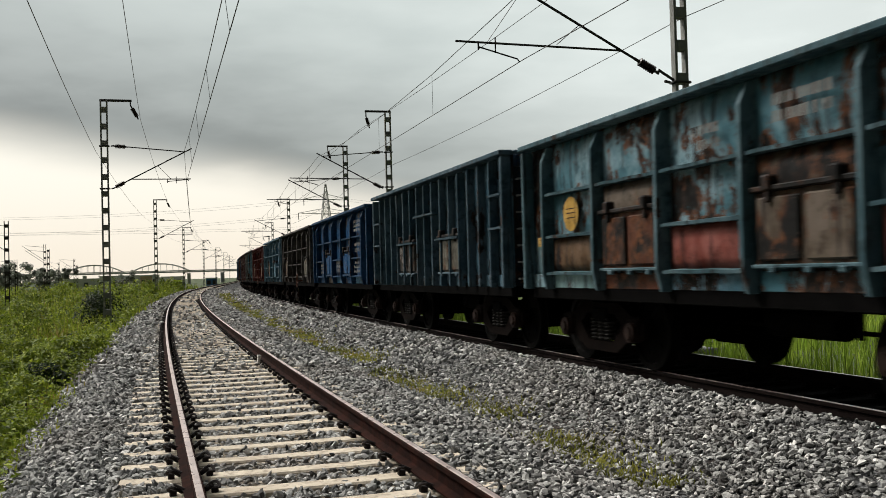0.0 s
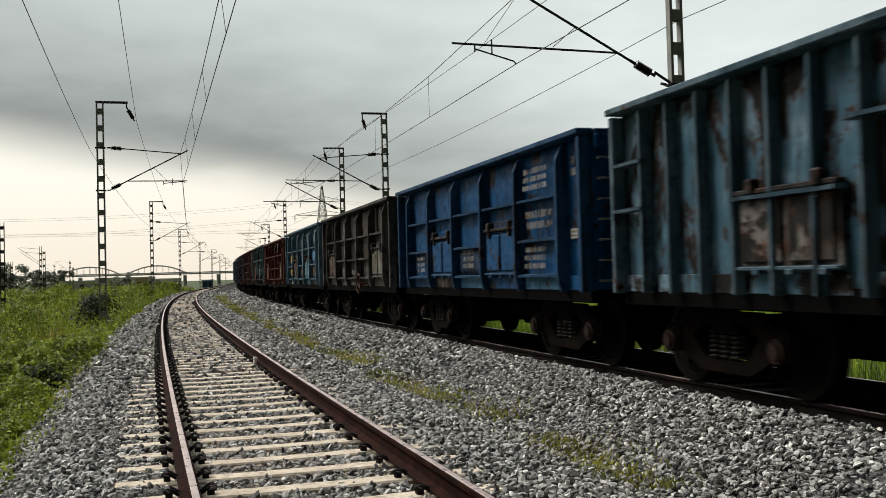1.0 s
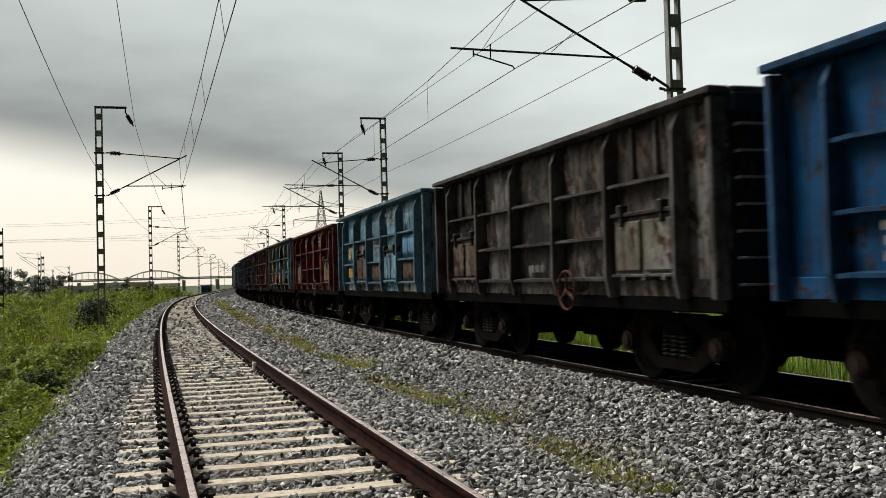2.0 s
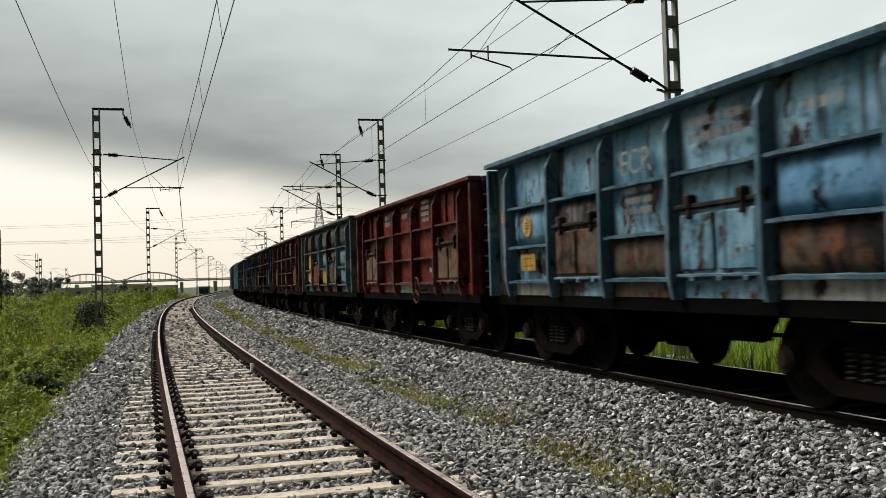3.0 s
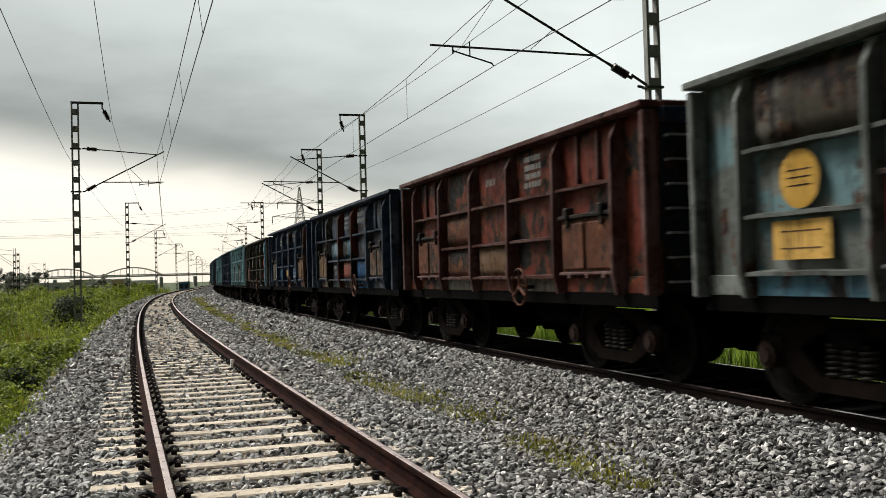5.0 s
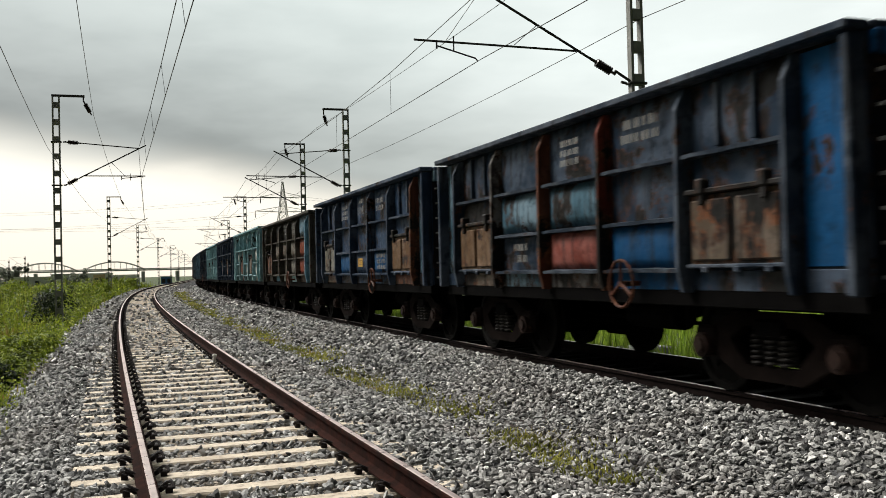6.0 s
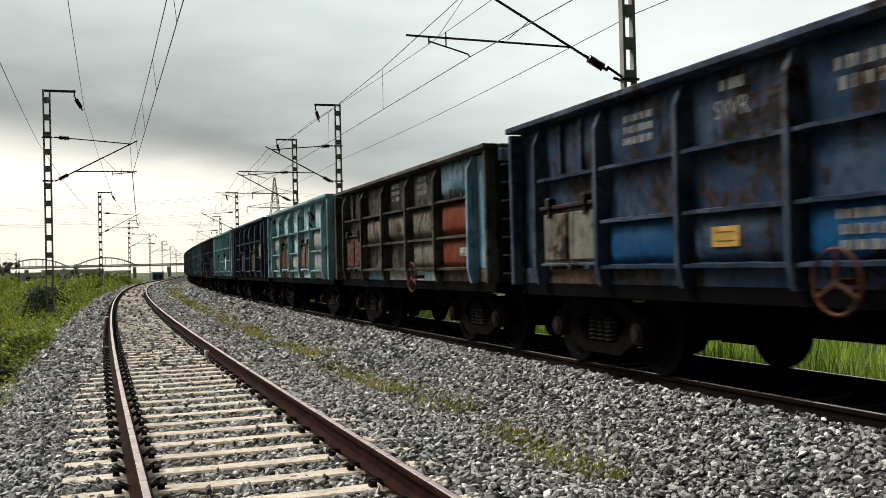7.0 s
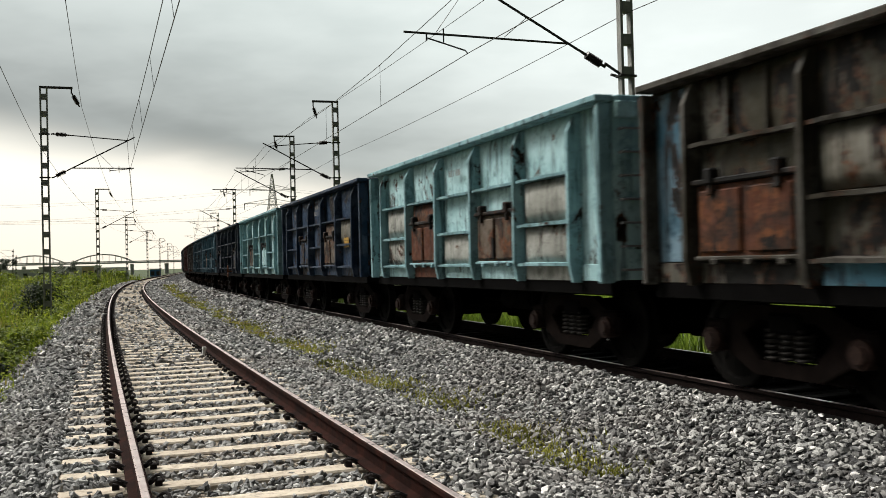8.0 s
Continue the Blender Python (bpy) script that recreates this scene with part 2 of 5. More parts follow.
CLIP = plain("spring_clip_iron", (0.018, 0.014, 0.013), 0.75, 0.1, gloss=0.15)
# shade below the wagons is put into the underframe, bogie and wheel colours
UNDER = plain("shade_black_underframe", (0.0028, 0.0026, 0.0025), 0.9, 0.0, 0.4, 4, gloss=0.02)
BOGIE = plain("shaded_rusty_bogie", (0.0065, 0.0045, 0.0038), 0.9, 0.0, 0.6, 3, gloss=0.02)
SPRING = plain("dusty_spring_steel", (0.016, 0.014, 0.012), 0.7, 0.0, 0.4, 5, gloss=0.1)
AXLE_CAP = plain("rust_red_axle_cap", (0.016, 0.008, 0.0055), 0.8, 0.0, 0.6, 5, gloss=0.1)
WHEEL = plain("shaded_worn_wheel", (0.005, 0.0045, 0.004), 0.7, 0.0, 0.4, gloss=0.03)
GALV = plain("galvanised_steel", (0.22, 0.22, 0.20), 0.65, 0.1, 0.25, 3)
IRON = plain("dark_iron_tube", (0.045, 0.042, 0.04), 0.6, 0.3)
PORCELAIN = plain("brown_porcelain", (0.03, 0.018, 0.014), 0.35, 0.0, 0.2)
WIRE = plain("weathered_copper_wire", (0.055, 0.05, 0.045), 0.5, 0.5)
CONCRETE = plain("weathered_concrete", (0.36, 0.35, 0.33), 0.9, 0.0, 0.2, 0.6)
GRASS = make_leaf_material("tall_grass", (0.14, 0.20, 0.015), (0.34, 0.38, 0.045), (0.28, 0.20, 0.06))
GRASS_RIGHT = make_leaf_material("fresh_grass", (0.22, 0.36, 0.03), (0.42, 0.52, 0.08))
SHRUB = make_leaf_material("shrub_leaves", (0.11, 0.165, 0.012), (0.32, 0.37, 0.035))
SHRUB_DARK = make_leaf_material("dark_shrub_leaves", (0.012, 0.024, 0.006), (0.035, 0.055, 0.012))
# distance haze is painted in: far leaves are paled to grey-green
TREE_FAR = make_leaf_material("hazy_tree_leaves", (0.20, 0.22, 0.17), (0.30, 0.32, 0.25))
WEED = make_leaf_material("dry_weeds", (0.20, 0.22, 0.03), (0.36, 0.33, 0.07), (0.34, 0.24, 0.10))
BARK = plain("bark", (0.10, 0.075, 0.05), 0.9, 0.0, 0.3)


# ---- mesh helpers ----
def part(name, bm, material, parent=None, label="", at=None):
    """Links a bmesh (or a ready mesh) as one mesh object under a thing or a part."""
    if isinstance(bm, bmesh.types.BMesh):
        me = bpy.data.meshes.new(name)
        bm.to_mesh(me)
        bm.free()
    else:
        me = bm
    ob = new(name, me)
    if not me.materials:
        me.materials.append(material)
    elif me.materials[0] != material:
        ob.material_slots[0].link = "OBJECT"
        ob.material_slots[0].material = material
    if parent:
        ob.parent = parent
    if at is not None:
        ob.matrix_basis = at
    if label:
        ob["label"] = label
    return ob


def mesh_of(bm, name="piece"):
    me = bpy.data.meshes.new(name)
    bm.to_mesh(me)
    bm.free()
    return me


def thing(name, label, category, at=None, group="", kind=""):
    ob = new(name)
    ob.empty_display_size = 0.3
    if at is not None:
        ob.matrix_basis = at
    return tagged(ob, label, category, group, kind)


def box(bm, cx, cy, cz, sx, sy, sz, bevel=0.0, m=None):
    r = bmesh.ops.create_cube(bm, size=1.0)
    vs = r["verts"]
    mat = Matrix.Translation((cx, cy, cz)) @ Matrix.Diagonal((sx, sy, sz, 1))
    bmesh.ops.transform(bm, matrix=(m @ mat) if m else mat, verts=vs)
    if bevel:
        es = list({e for v in vs for e in v.link_edges})
        bmesh.ops.bevel(bm, geom=es, offset=bevel, segments=1, affect="EDGES")
    return bm


def tube(bm, a, b, r, seg=8, r2=None):
    a, b = Vector(a), Vector(b)
    d = b - a
    res = bmesh.ops.create_cone(bm, cap_ends=True, segments=seg, radius1=r, radius2=r if r2 is None else r2, depth=d.length)
    m = Matrix.Translation((a + b) / 2) @ d.to_track_quat("Z", "Y").to_matrix().to_4x4()
    bmesh.ops.transform(bm, matrix=m, verts=res["verts"])
    return bm


def sweep(bm, points, profile):
    """A profile of (side, up) pairs carried along points of (x, y, z, heading)."""
    rows = []
    for x, y, z, th in points:
        rows.append([bm.verts.new((x + a * math.cos(th), y - a * math.sin(th), z + b)) for a, b in profile])
    k = len(profile)
    for p, q in zip(rows, rows[1:]):
        for i in range(k):
            bm.faces.new((p[i], p[(i + 1) % k], q[(i + 1) % k], q[i]))
    bm.faces.new(rows[0][::-1])
    bm.faces.new(rows[-1])
    return bm


def wire_mesh(points, r=0.009, seg=5):
    """A thin tube through the points."""
    bm = bmesh.new()
    rows = []
    P = [Vector(p) for p in points]
    for i, p in enumerate(P):
        d = (P[min(i + 1, len(P) - 1)] - P[max(i - 1, 0)]).normalized()
        q = d.to_track_quat("Z", "Y")
        rows.append([bm.verts.new(p + q @ Vector((r * math.cos(2 * math.pi * k / seg), r * math.sin(2 * math.pi * k / seg), 0))) for k in range(seg)])
    for a, b in zip(rows, rows[1:]):
        for i in range(seg):
            bm.faces.new((a[i], a[(i + 1) % seg], b[(i + 1) % seg], b[i]))
    return bm


def mesh_from(verts, faces, name):
    """A mesh from numpy arrays of corners and of triangles or quads."""
    me = bpy.data.meshes.new(name)
    k = faces.shape[1]
    me.vertices.add(len(verts))
    me.vertices.foreach_set("co", verts.astype(np.float32).ravel())
    me.loops.add(faces.size)
    me.loops.foreach_set("vertex_index", faces.astype(np.int32).ravel())
    me.polygons.add(len(faces))
    me.polygons.foreach_set("loop_start", np.arange(0, faces.size, k, dtype=np.int32))
    me.polygons.foreach_set("loop_total", np.full(len(faces), k, dtype=np.int32))
    me.polygons.foreach_set("use_smooth", np.zeros(len(faces), dtype=bool))
    me.update(calc_edges=True)
    return me


# ---- ground ----
PROFILE = [(-400, -1.6), (-60, -1.5), (-20, -1.35), (-8, -1.15), (-4.0, -1.05), (-3.1, -0.80), (-2.5, -0.50), (-2.05, -0.27), (-1.7, -0.20),
           (-0.95, -0.215), (-0.72, -0.222), (0.0, -0.225), (0.72, -0.222), (0.95, -0.215), (1.75, -0.20), (2.15, -0.30), (2.7, -0.46), (3.2, -0.47), (3.7, -0.33), (4.25, -0.12),
           (4.6, -0.07), (4.95, -0.09), (5.25, -0.22), (6.7, -0.24), (7.6, -0.22), (8.1, -0.35), (8.9, -0.85), (10.5, -1.0), (30, -1.2), (700, -1.5)]


def height(u):
    return float(np.interp(u, [p[0] for p in PROFILE], [p[1] for p in PROFILE]))


def build_ground():
    ss = [-120, -60, -30] + list(np.arange(-20, 60, 1.0)) + list(np.arange(60, 200, 4.0)) + list(np.arange(200, 890, 30.0))
    bm = bmesh.new()
    rows = []
    for s in ss:
        row = []
        for u, z in PROFILE:
            x, y, _ = along(s, 0)
            th = along(s)[2]
            x, y = x + u * math.cos(th), y - u * math.sin(th)
            row.append(bm.verts.new((x, y, z + (0.03 * noise.noise(Vector((x * 0.8, y * 0.8, 3))) if -3 < u < 9 else 0))))
        rows.append(row)
    for p, q in zip(rows, rows[1:]):
        for i in range(len(PROFILE) - 1):
            f = bm.faces.new((p[i], p[i + 1], q[i + 1], q[i]))
            mid = (PROFILE[i][0] + PROFILE[i + 1][0]) / 2
            # 2 is the bed under the train, its shade kept in the colour
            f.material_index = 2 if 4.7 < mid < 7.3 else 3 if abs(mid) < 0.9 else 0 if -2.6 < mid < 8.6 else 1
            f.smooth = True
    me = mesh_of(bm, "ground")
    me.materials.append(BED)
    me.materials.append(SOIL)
    me.materials.append(OILY_SHADE)
    me.materials.append(DUSTY_BED)
    ob = new("ground", me)
    tagged(ob, "grey stone railway embankment between green grassy fields", "ground", kind="structure")
    # the plain beyond, out to the horizon
    bm = bmesh.new()
    bmesh.ops.create_circle(bm, cap_ends=True, radius=4500, segments=64)
    plain_ob = part("far_ground", bm, SOIL, at=pose(0, 0, -1.75))
    tagged(plain_ob, "flat green plain reaching to the horizon", "ground", kind="structure")
    return ob


build_ground()

# ---- tracks ----
RAIL_PROFILE = [(-0.075, -0.172), (0.075, -0.172), (0.075, -0.160), (0.012, -0.138), (0.009, -0.052), (0.034, -0.040), (0.036, -0.010),
                (0.028, -0.003), (-0.028, -0.003), (-0.036, -0.010), (-0.034, -0.040), (-0.009, -0.052), (-0.012, -0.138), (-0.075, -0.160)]
HEAD_PROFILE = [(-0.024, -0.0028), (0.024, -0.0028), (0.020, 0.0), (-0.020, 0.0)]
SLEEPER_GAP, SLEEPER_FIRST = 0.6067, 7.17


def line_points(u, a, b, z=0.0):
    ss = list(np.arange(a, min(b, 180), 1.0)) + list(np.arange(180, b, 6.0))
    out = []
    for s in ss:
        x, y, th = along(s, u)
        out.append((x, y, z, th))
    return out


def sleeper_mesh():
    bm = bmesh.new()
    rows = []
    for x, w, h in ((-1.375, 0.105, -0.02), (-1.36, 0.11, 0.0), (-0.55, 0.11, 0.0), (-0.35, 0.105, -0.004), (0.35, 0.105, -0.004), (0.55, 0.11, 0.0), (1.36, 0.11, 0.0), (1.375, 0.105, -0.02)):
        rows.append([bm.verts.new((x, y, z)) for y, z in ((-w - 0.02, -0.2), (-w, h - 0.015), (-w + 0.015, h), (w - 0.015, h), (w, h - 0.015), (w + 0.02, -0.2))])
    for p, q in zip(rows, rows[1:]):
        for i in range(5):
            bm.faces.new((p[i], q[i], q[i + 1], p[i + 1]))
    bm.faces.new(rows[0])
    bm.faces.new(rows[-1][::-1])
    return mesh_of(bm, "sleeper")


def clip_mesh():
    """A spring clip: a bent iron loop on its cast shoulder."""
    bm = bmesh.new()
    pts = []
    for i in range(13):
        a = i / 12 * 1.6 * math.pi - 0.3
        pts.append((0.055 + 0.048 * math.cos(a), 0.055 * math.sin(a), 0.042 + 0.024 * math.sin(a * 1.5)))
    pts.append((-0.01, -0.02, 0.03))
    b = wire_mesh(pts, 0.012, 6)
    me = mesh_of(b)
    bm.from_mesh(me)
    box(bm, 0.07, 0, 0.015, 0.05, 0.07, 0.06, 0.008)
    return mesh_of(bm, "rail_clip")


def build_track(u, label, a, b, clips_to, rail_mat, sleeper_mat):
    t = thing("railway_track", label, "railway track", kind="structure")
    for side in (-0.838, 0.838):
        bm = bmesh.new()
        sweep(bm, line_points(u + side, -40, 520), RAIL_PROFILE)
        r = part("rail", bm, rail_mat, t, "rusty steel rail")
        bm = bmesh.new()
        sweep(bm, line_points(u + side, -40, 520), HEAD_PROFILE)
        part("running_surface", bm, HEAD, r, "worn shiny rail head")
    sm, cm = sleeper_mesh(), clip_mesh()
    i0, i1 = int((a - SLEEPER_FIRST) / SLEEPER_GAP), int((b - SLEEPER_FIRST) / SLEEPER_GAP)
    rnd = random.Random(4)
    for i in range(i0, i1):
        s = SLEEPER_FIRST + i * SLEEPER_GAP
        x, y, th = along(s, u)
        m = pose(x, y, -0.188, rnd.uniform(-0.4, 0.4), 0, -math.degrees(th) + rnd.uniform(-0.5, 0.5))
        part("sleeper", sm, sleeper_mat, t, at=m)
        if 2 < s < clips_to:
            for side in (-0.838, 0.838):
                for d in (-1, 1):
                    part("rail_clip", cm, CLIP, t, at=m @ pose(side + d * 0.075, 0, 0.0, 0, 0, 0 if d > 0 else 180))
    return t


build_track(0.0, "rusty rails on pale concrete sleepers in grey ballast", -14.0, 170, 72, RAIL, SLEEPER)
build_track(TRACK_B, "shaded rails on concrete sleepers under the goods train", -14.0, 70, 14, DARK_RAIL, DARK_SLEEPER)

# ---- the goods train ----
HALF = 4.905                      # half a wagon's body
POSTS = (-4.11, -2.47, -0.82, 0.82, 2.47, 4.11)
Z_SILL, Z_FLOOR, Z_RIB1, Z_RIB2, Z_TOP = 1.07, 1.27, 1.81, 2.42, 3.20
SIDE = 1.40                       # half width over the side sheets; posts stand out from it


def swell(f):
    return max(0.0, math.sin(math.pi * f)) ** 0.32


def bulge(x, z):
    """How far the side sheet swells outward at x, z."""
    if abs(x) > POSTS[-1]:                            # the end bays stay flat
        return 0.0

    def share(v, marks):
        for a, b in zip(marks, marks[1:]):
            if a <= v <= b:
                return (v - a) / (b - a)
        return 0.0
    depth = 0.034 * (1 + 0.6 * noise.noise(Vector((x * 0.6, z * 1.1, 3))))
    return depth * swell(share(x, POSTS)) * swell(share(z, (Z_SILL, 1.285, Z_RIB1, Z_RIB2, Z_TOP - 0.05)))


def wagon_meshes():
    M = {}
    for key, nx, nz in (("side", 60, 18), ("side_plain", 24, 9)):   # side sheet, dented; a lighter one for sides out of sight or far off
        bm = bmesh.new()
        grid = [[None] * (nz + 1) for _ in range(nx + 1)]
        for i in range(nx + 1):
            for j in range(nz + 1):
                x, z = -HALF + 2 * HALF * i / nx, Z_SILL + (Z_TOP - 0.05 - Z_SILL) * j / nz
                # loads have pushed the sheet out between the posts
                grid[i][j] = bm.verts.new((x, bulge(x, z) + 0.006 * noise.noise(Vector((x * 2.1, z * 2.6, 7))), z))
        for i in range(nx):
            for j in range(nz):
                bm.faces.new((grid[i][j], grid[i + 1][j], grid[i + 1][j + 1], grid[i][j + 1])).smooth = True
        bmesh.ops.recalc_face_normals(bm, faces=bm.faces)
        bmesh.ops.solidify(bm, geom=bm.faces[:], thickness=0.012)
        M[key] = mesh_of(bm, "side_sheet")
    bm = bmesh.new()                                   # end wall with its steps
    box(bm, 0, 0, (Z_SILL + Z_TOP) / 2 - 0.02, 0.02, 2 * SIDE - 0.02, Z_TOP - Z_SILL - 0.06)
    M["end"] = mesh_of(bm, "end_sheet")
    bm = bmesh.new()
    box(bm, 0, 0, 0, 0.06, 2 * SIDE - 0.30, 0.035, 0.008)
    M["end_rib"] = mesh_of(bm, "end_rib")
    bm = bmesh.new()                                   # deep rail along the top of an end
    box(bm, 0, 0, Z_TOP - 0.15, 0.10, 2 * SIDE - 0.04, 0.19, 0.015)
    M["end_rail"] = mesh_of(bm, "end_rail")
    bm = bmesh.new()                                   # flat sheet of an end bay
    box(bm, 0, 0.018, 2.20, 0.66, 0.02, 1.82, 0.006)
    M["corner_sheet"] = mesh_of(bm, "corner_sheet")
    bm = bmesh.new()
    box(bm, 0, 0, Z_FLOOR - 0.03, 2 * HALF - 0.05, 2 * SIDE - 0.04, 0.05)
    M["floor"] = mesh_of(bm, "floor_plate")
    bm = bmesh.new()                                   # top coping
    for y in (-SIDE - 0.01, SIDE + 0.01):
        box(bm, 0, y + (0.09 if y > 0 else -0.09), Z_TOP - 0.018, 2 * HALF + 0.04, 0.25, 0.076, 0.012)
    for x in (-HALF, HALF):
        box(bm, x, 0, Z_TOP - 0.032, 0.12, 2 * SIDE - 0.06, 0.095, 0.015)
    M["coping"] = mesh_of(bm, "top_coping")
    bm = bmesh.new()                                   # tapered post
    z0, z1 = Z_SILL - 0.02, Z_TOP - 0.085
    prof = [(z0, 0.15), (z0 + 0.25, 0.205), (z1 - 0.22, 0.19), (z1, 0.09)]
    rows = []
    for z, d in prof:
        rows.append([bm.verts.new(p) for p in ((-0.045, 0.0, z), (-0.036, d, z), (0.036, d, z), (0.045, 0.0, z))])
    for p, q in zip(rows, rows[1:]):
        for i in range(4):
            bm.faces.new((p[i], p[(i + 1) % 4], q[(i + 1) % 4], q[i]))
    bm.faces.new(rows[0][::-1])
    bm.faces.new(rows[-1])
    bmesh.ops.bevel(bm, geom=[e for e in bm.edges], offset=0.008, segments=1, affect="EDGES")
    M["post"] = mesh_of(bm, "post")
    bm = bmesh.new()
    box(bm, 0, 0.10, (Z_SILL + Z_TOP) / 2 - 0.05, 0.10, 0.18, Z_TOP - Z_SILL - 0.06, 0.015)
    M["corner"] = mesh_of(bm, "corner_post")
    for key, w in (("rib", 1.52), ("rib_end", 0.68)):
        bm = bmesh.new()
        vs = []
        n = 8
        for i in range(n + 1):
            x = -w / 2 + w * i / n
            d = 0.012 * noise.noise(Vector((x * 3, 5, 1)))
            vs.append([bm.verts.new((x, y, z + d)) for y, z in ((0.012, -0.03), (0.165, -0.028), (0.17, 0.010), (0.012, 0.026))])
        for p, q in zip(vs, vs[1:]):
            for i in range(4):
                bm.faces.new((p[i], q[i], q[(i + 1) % 4], p[(i + 1) % 4]))
        bm.faces.new(vs[0])
        bm.faces.new(vs[-1][::-1])
        M[key] = mesh_of(bm, "stiffener")
    bm = bmesh.new()                                   # flap door: a frame sheet, and a pressed panel put on it twice
    box(bm, 0, 0.075, 1.665, 1.46, 0.04, 0.70, 0.01)
    M["door"] = mesh_of(bm, "flap_door")
    bm = bmesh.new()
    box(bm, 0, 0.11, 1.665, 0.62, 0.04, 0.60, 0.018)
    M["door_panel"] = mesh_of(bm, "door_panel")
    bm = bmesh.new()                                   # plate let into a bay
    vs = [[bm.verts.new((-0.76 + 1.52 * i / 10, 0.018 + 0.05 * swell(i / 10) * swell(j / 4) + 0.006 * noise.noise(Vector((i * 0.5, j * 0.7, 2))), -0.27 + 0.54 * j / 4)) for j in range(5)] for i in range(11)]
    for i in range(10):
        for j in range(4):
            bm.faces.new((vs[i][j], vs[i][j + 1], vs[i + 1][j + 1], vs[i + 1][j])).smooth = True
    bmesh.ops.recalc_face_normals(bm, faces=bm.faces)
    bmesh.ops.solidify(bm, geom=bm.faces[:], thickness=0.006)
    M["panel"] = mesh_of(bm, "panel")
    bm = bmesh.new()
    box(bm, 0, 0.09, 2.045, 1.48, 0.13, 0.055, 0.012)
    for x in (-0.5, 0.45):
        box(bm, x, 0.13, 2.09, 0.13, 0.12, 0.16, 0.02)
        box(bm, x, 0.15, 1.98, 0.07, 0.04, 0.14, 0.01)
    M["hinge"] = mesh_of(bm, "door_hinge")
    bm = bmesh.new()
    box(bm, 0, 0.10, 1.315, 1.46, 0.10, 0.04, 0.01)
    for x in (-0.55, -0.1, 0.4):
        box(bm, x, 0.15, 1.28, 0.09, 0.05, 0.06, 0.01)
    M["latch"] = mesh_of(bm, "door_latch")
    bm = bmesh.new()                                   # lower side sill strip
    box(bm, 0, 0.03, 1.17, 1.50, 0.03, 0.20, 0.008)
    M["sill"] = mesh_of(bm, "sill_plate")
    bm = bmesh.new()
    box(bm, 0, 0.03, 1.17, 0.62, 0.03, 0.20, 0.008)
    M["sill_end"] = mesh_of(bm, "sill_plate")
    bm = bmesh.new()                                   # slim rib of the many-ribbed kind
    box(bm, 0, 0.09, (Z_SILL + Z_TOP) / 2 - 0.05, 0.055, 0.16, Z_TOP - Z_SILL - 0.08, 0.01)
    M["slim"] = mesh_of(bm, "post")
    bm = bmesh.new()                                   # short upright above a door
    box(bm, 0, 0.045, 2.78, 0.06, 0.07, 0.62, 0.01)
    M["upper"] = mesh_of(bm, "upright")
    bm = bmesh.new()                                   # underframe: centre sill, side sills, cross members
    box(bm, 0, 0, 0.98, 2 * HALF - 0.1, 0.5, 0.34, 0.01)
    M["centre_sill"] = mesh_of(bm, "centre_sill")
    bm = bmesh.new()
    box(bm, 0, 0, 1.02, 2 * HALF - 0.06, 0.08, 0.22, 0.01)
    M["side_sill"] = mesh_of(bm, "side_sill")
    bm = bmesh.new()
    box(bm, 0, 0, 1.05, 0.22, 2.7, 0.20, 0.01)
    M["cross_member"] = mesh_of(bm, "cross_member")
    bm = bmesh.new()                                   # brake rigging
    tube(bm, (-1.0, 0.55, 0.72), (0.1, 0.55, 0.72), 0.17, 12)
    tube(bm, (0.3, -0.5, 0.75), (1.3, -0.5, 0.75), 0.14, 12)
    tube(bm, (-3.0, 0.3, 0.6), (3.0, 0.3, 0.66), 0.025, 6)
    for x in (-1.6, 1.7):
        box(bm, x, 0.9, 0.80, 0.06, 0.06, 0.36, 0.01)
        tube(bm, (x, 1.1, 0.9), (x + 0.35, 1.1, 0.62), 0.02, 6)
    M["brake"] = mesh_of(bm, "brake_rigging")
    bm = bmesh.new()                                   # coupler
    box(bm, 0, 0, 0.98, 0.55, 0.22, 0.24, 0.03)
    box(bm, 0.3, 0.04, 0.98, 0.20, 0.32, 0.30, 0.06)
    M["coupler"] = mesh_of(bm, "coupler")
    bm = bmesh.new()                                   # cast side frame of a bogie
    outline = [(-1.22, 0.62), (-1.22, 0.42), (-0.85, 0.40), (-0.45, 0.20), (0.45, 0.20), (0.85, 0.40), (1.22, 0.42), (1.22, 0.62), (0.85, 0.72), (0.55, 0.86), (-0.55, 0.86), (-0.85, 0.72)]
    a = [bm.verts.new((x, -0.06, z)) for x, z in outline]
    b = [bm.verts.new((x, 0.06, z)) for x, z in outline]
    inner = [(-0.62, 0.58), (-0.36, 0.34), (0.36, 0.34), (0.62, 0.58), (0.40, 0.72), (-0.40, 0.72)]
    c = [bm.verts.new((x, -0.06, z)) for x, z in inner]
    d = [bm.verts.new((x, 0.06, z)) for x, z in inner]
    near = [0, 0, 0, 1, 2, 3, 3, 3, 3, 4, 5, 0]
    for i in range(12):
        j = (i + 1) % 12
        for o, q, flip in ((a, c, False), (b, d, True)):
            f = [o[i], o[j], q[near[j]]] + ([q[near[i]]] if near[i] != near[j] else [])
            bm.faces.new(f[::-1] if flip else f)
        bm.faces.new((a[j], a[i], b[i], b[j]))
    for i in range(6):
        j = (i + 1) % 6
        bm.faces.new((c[i], c[j], d[j], d[i]))
    bmesh.ops.recalc_face_normals(bm, faces=bm.faces)
    for x in (-1.0, 1.0):
        box(bm, x, 0.02, 0.58, 0.34, 0.16, 0.24, 0.03)
    M["frame"] = mesh_of(bm, "side_frame")
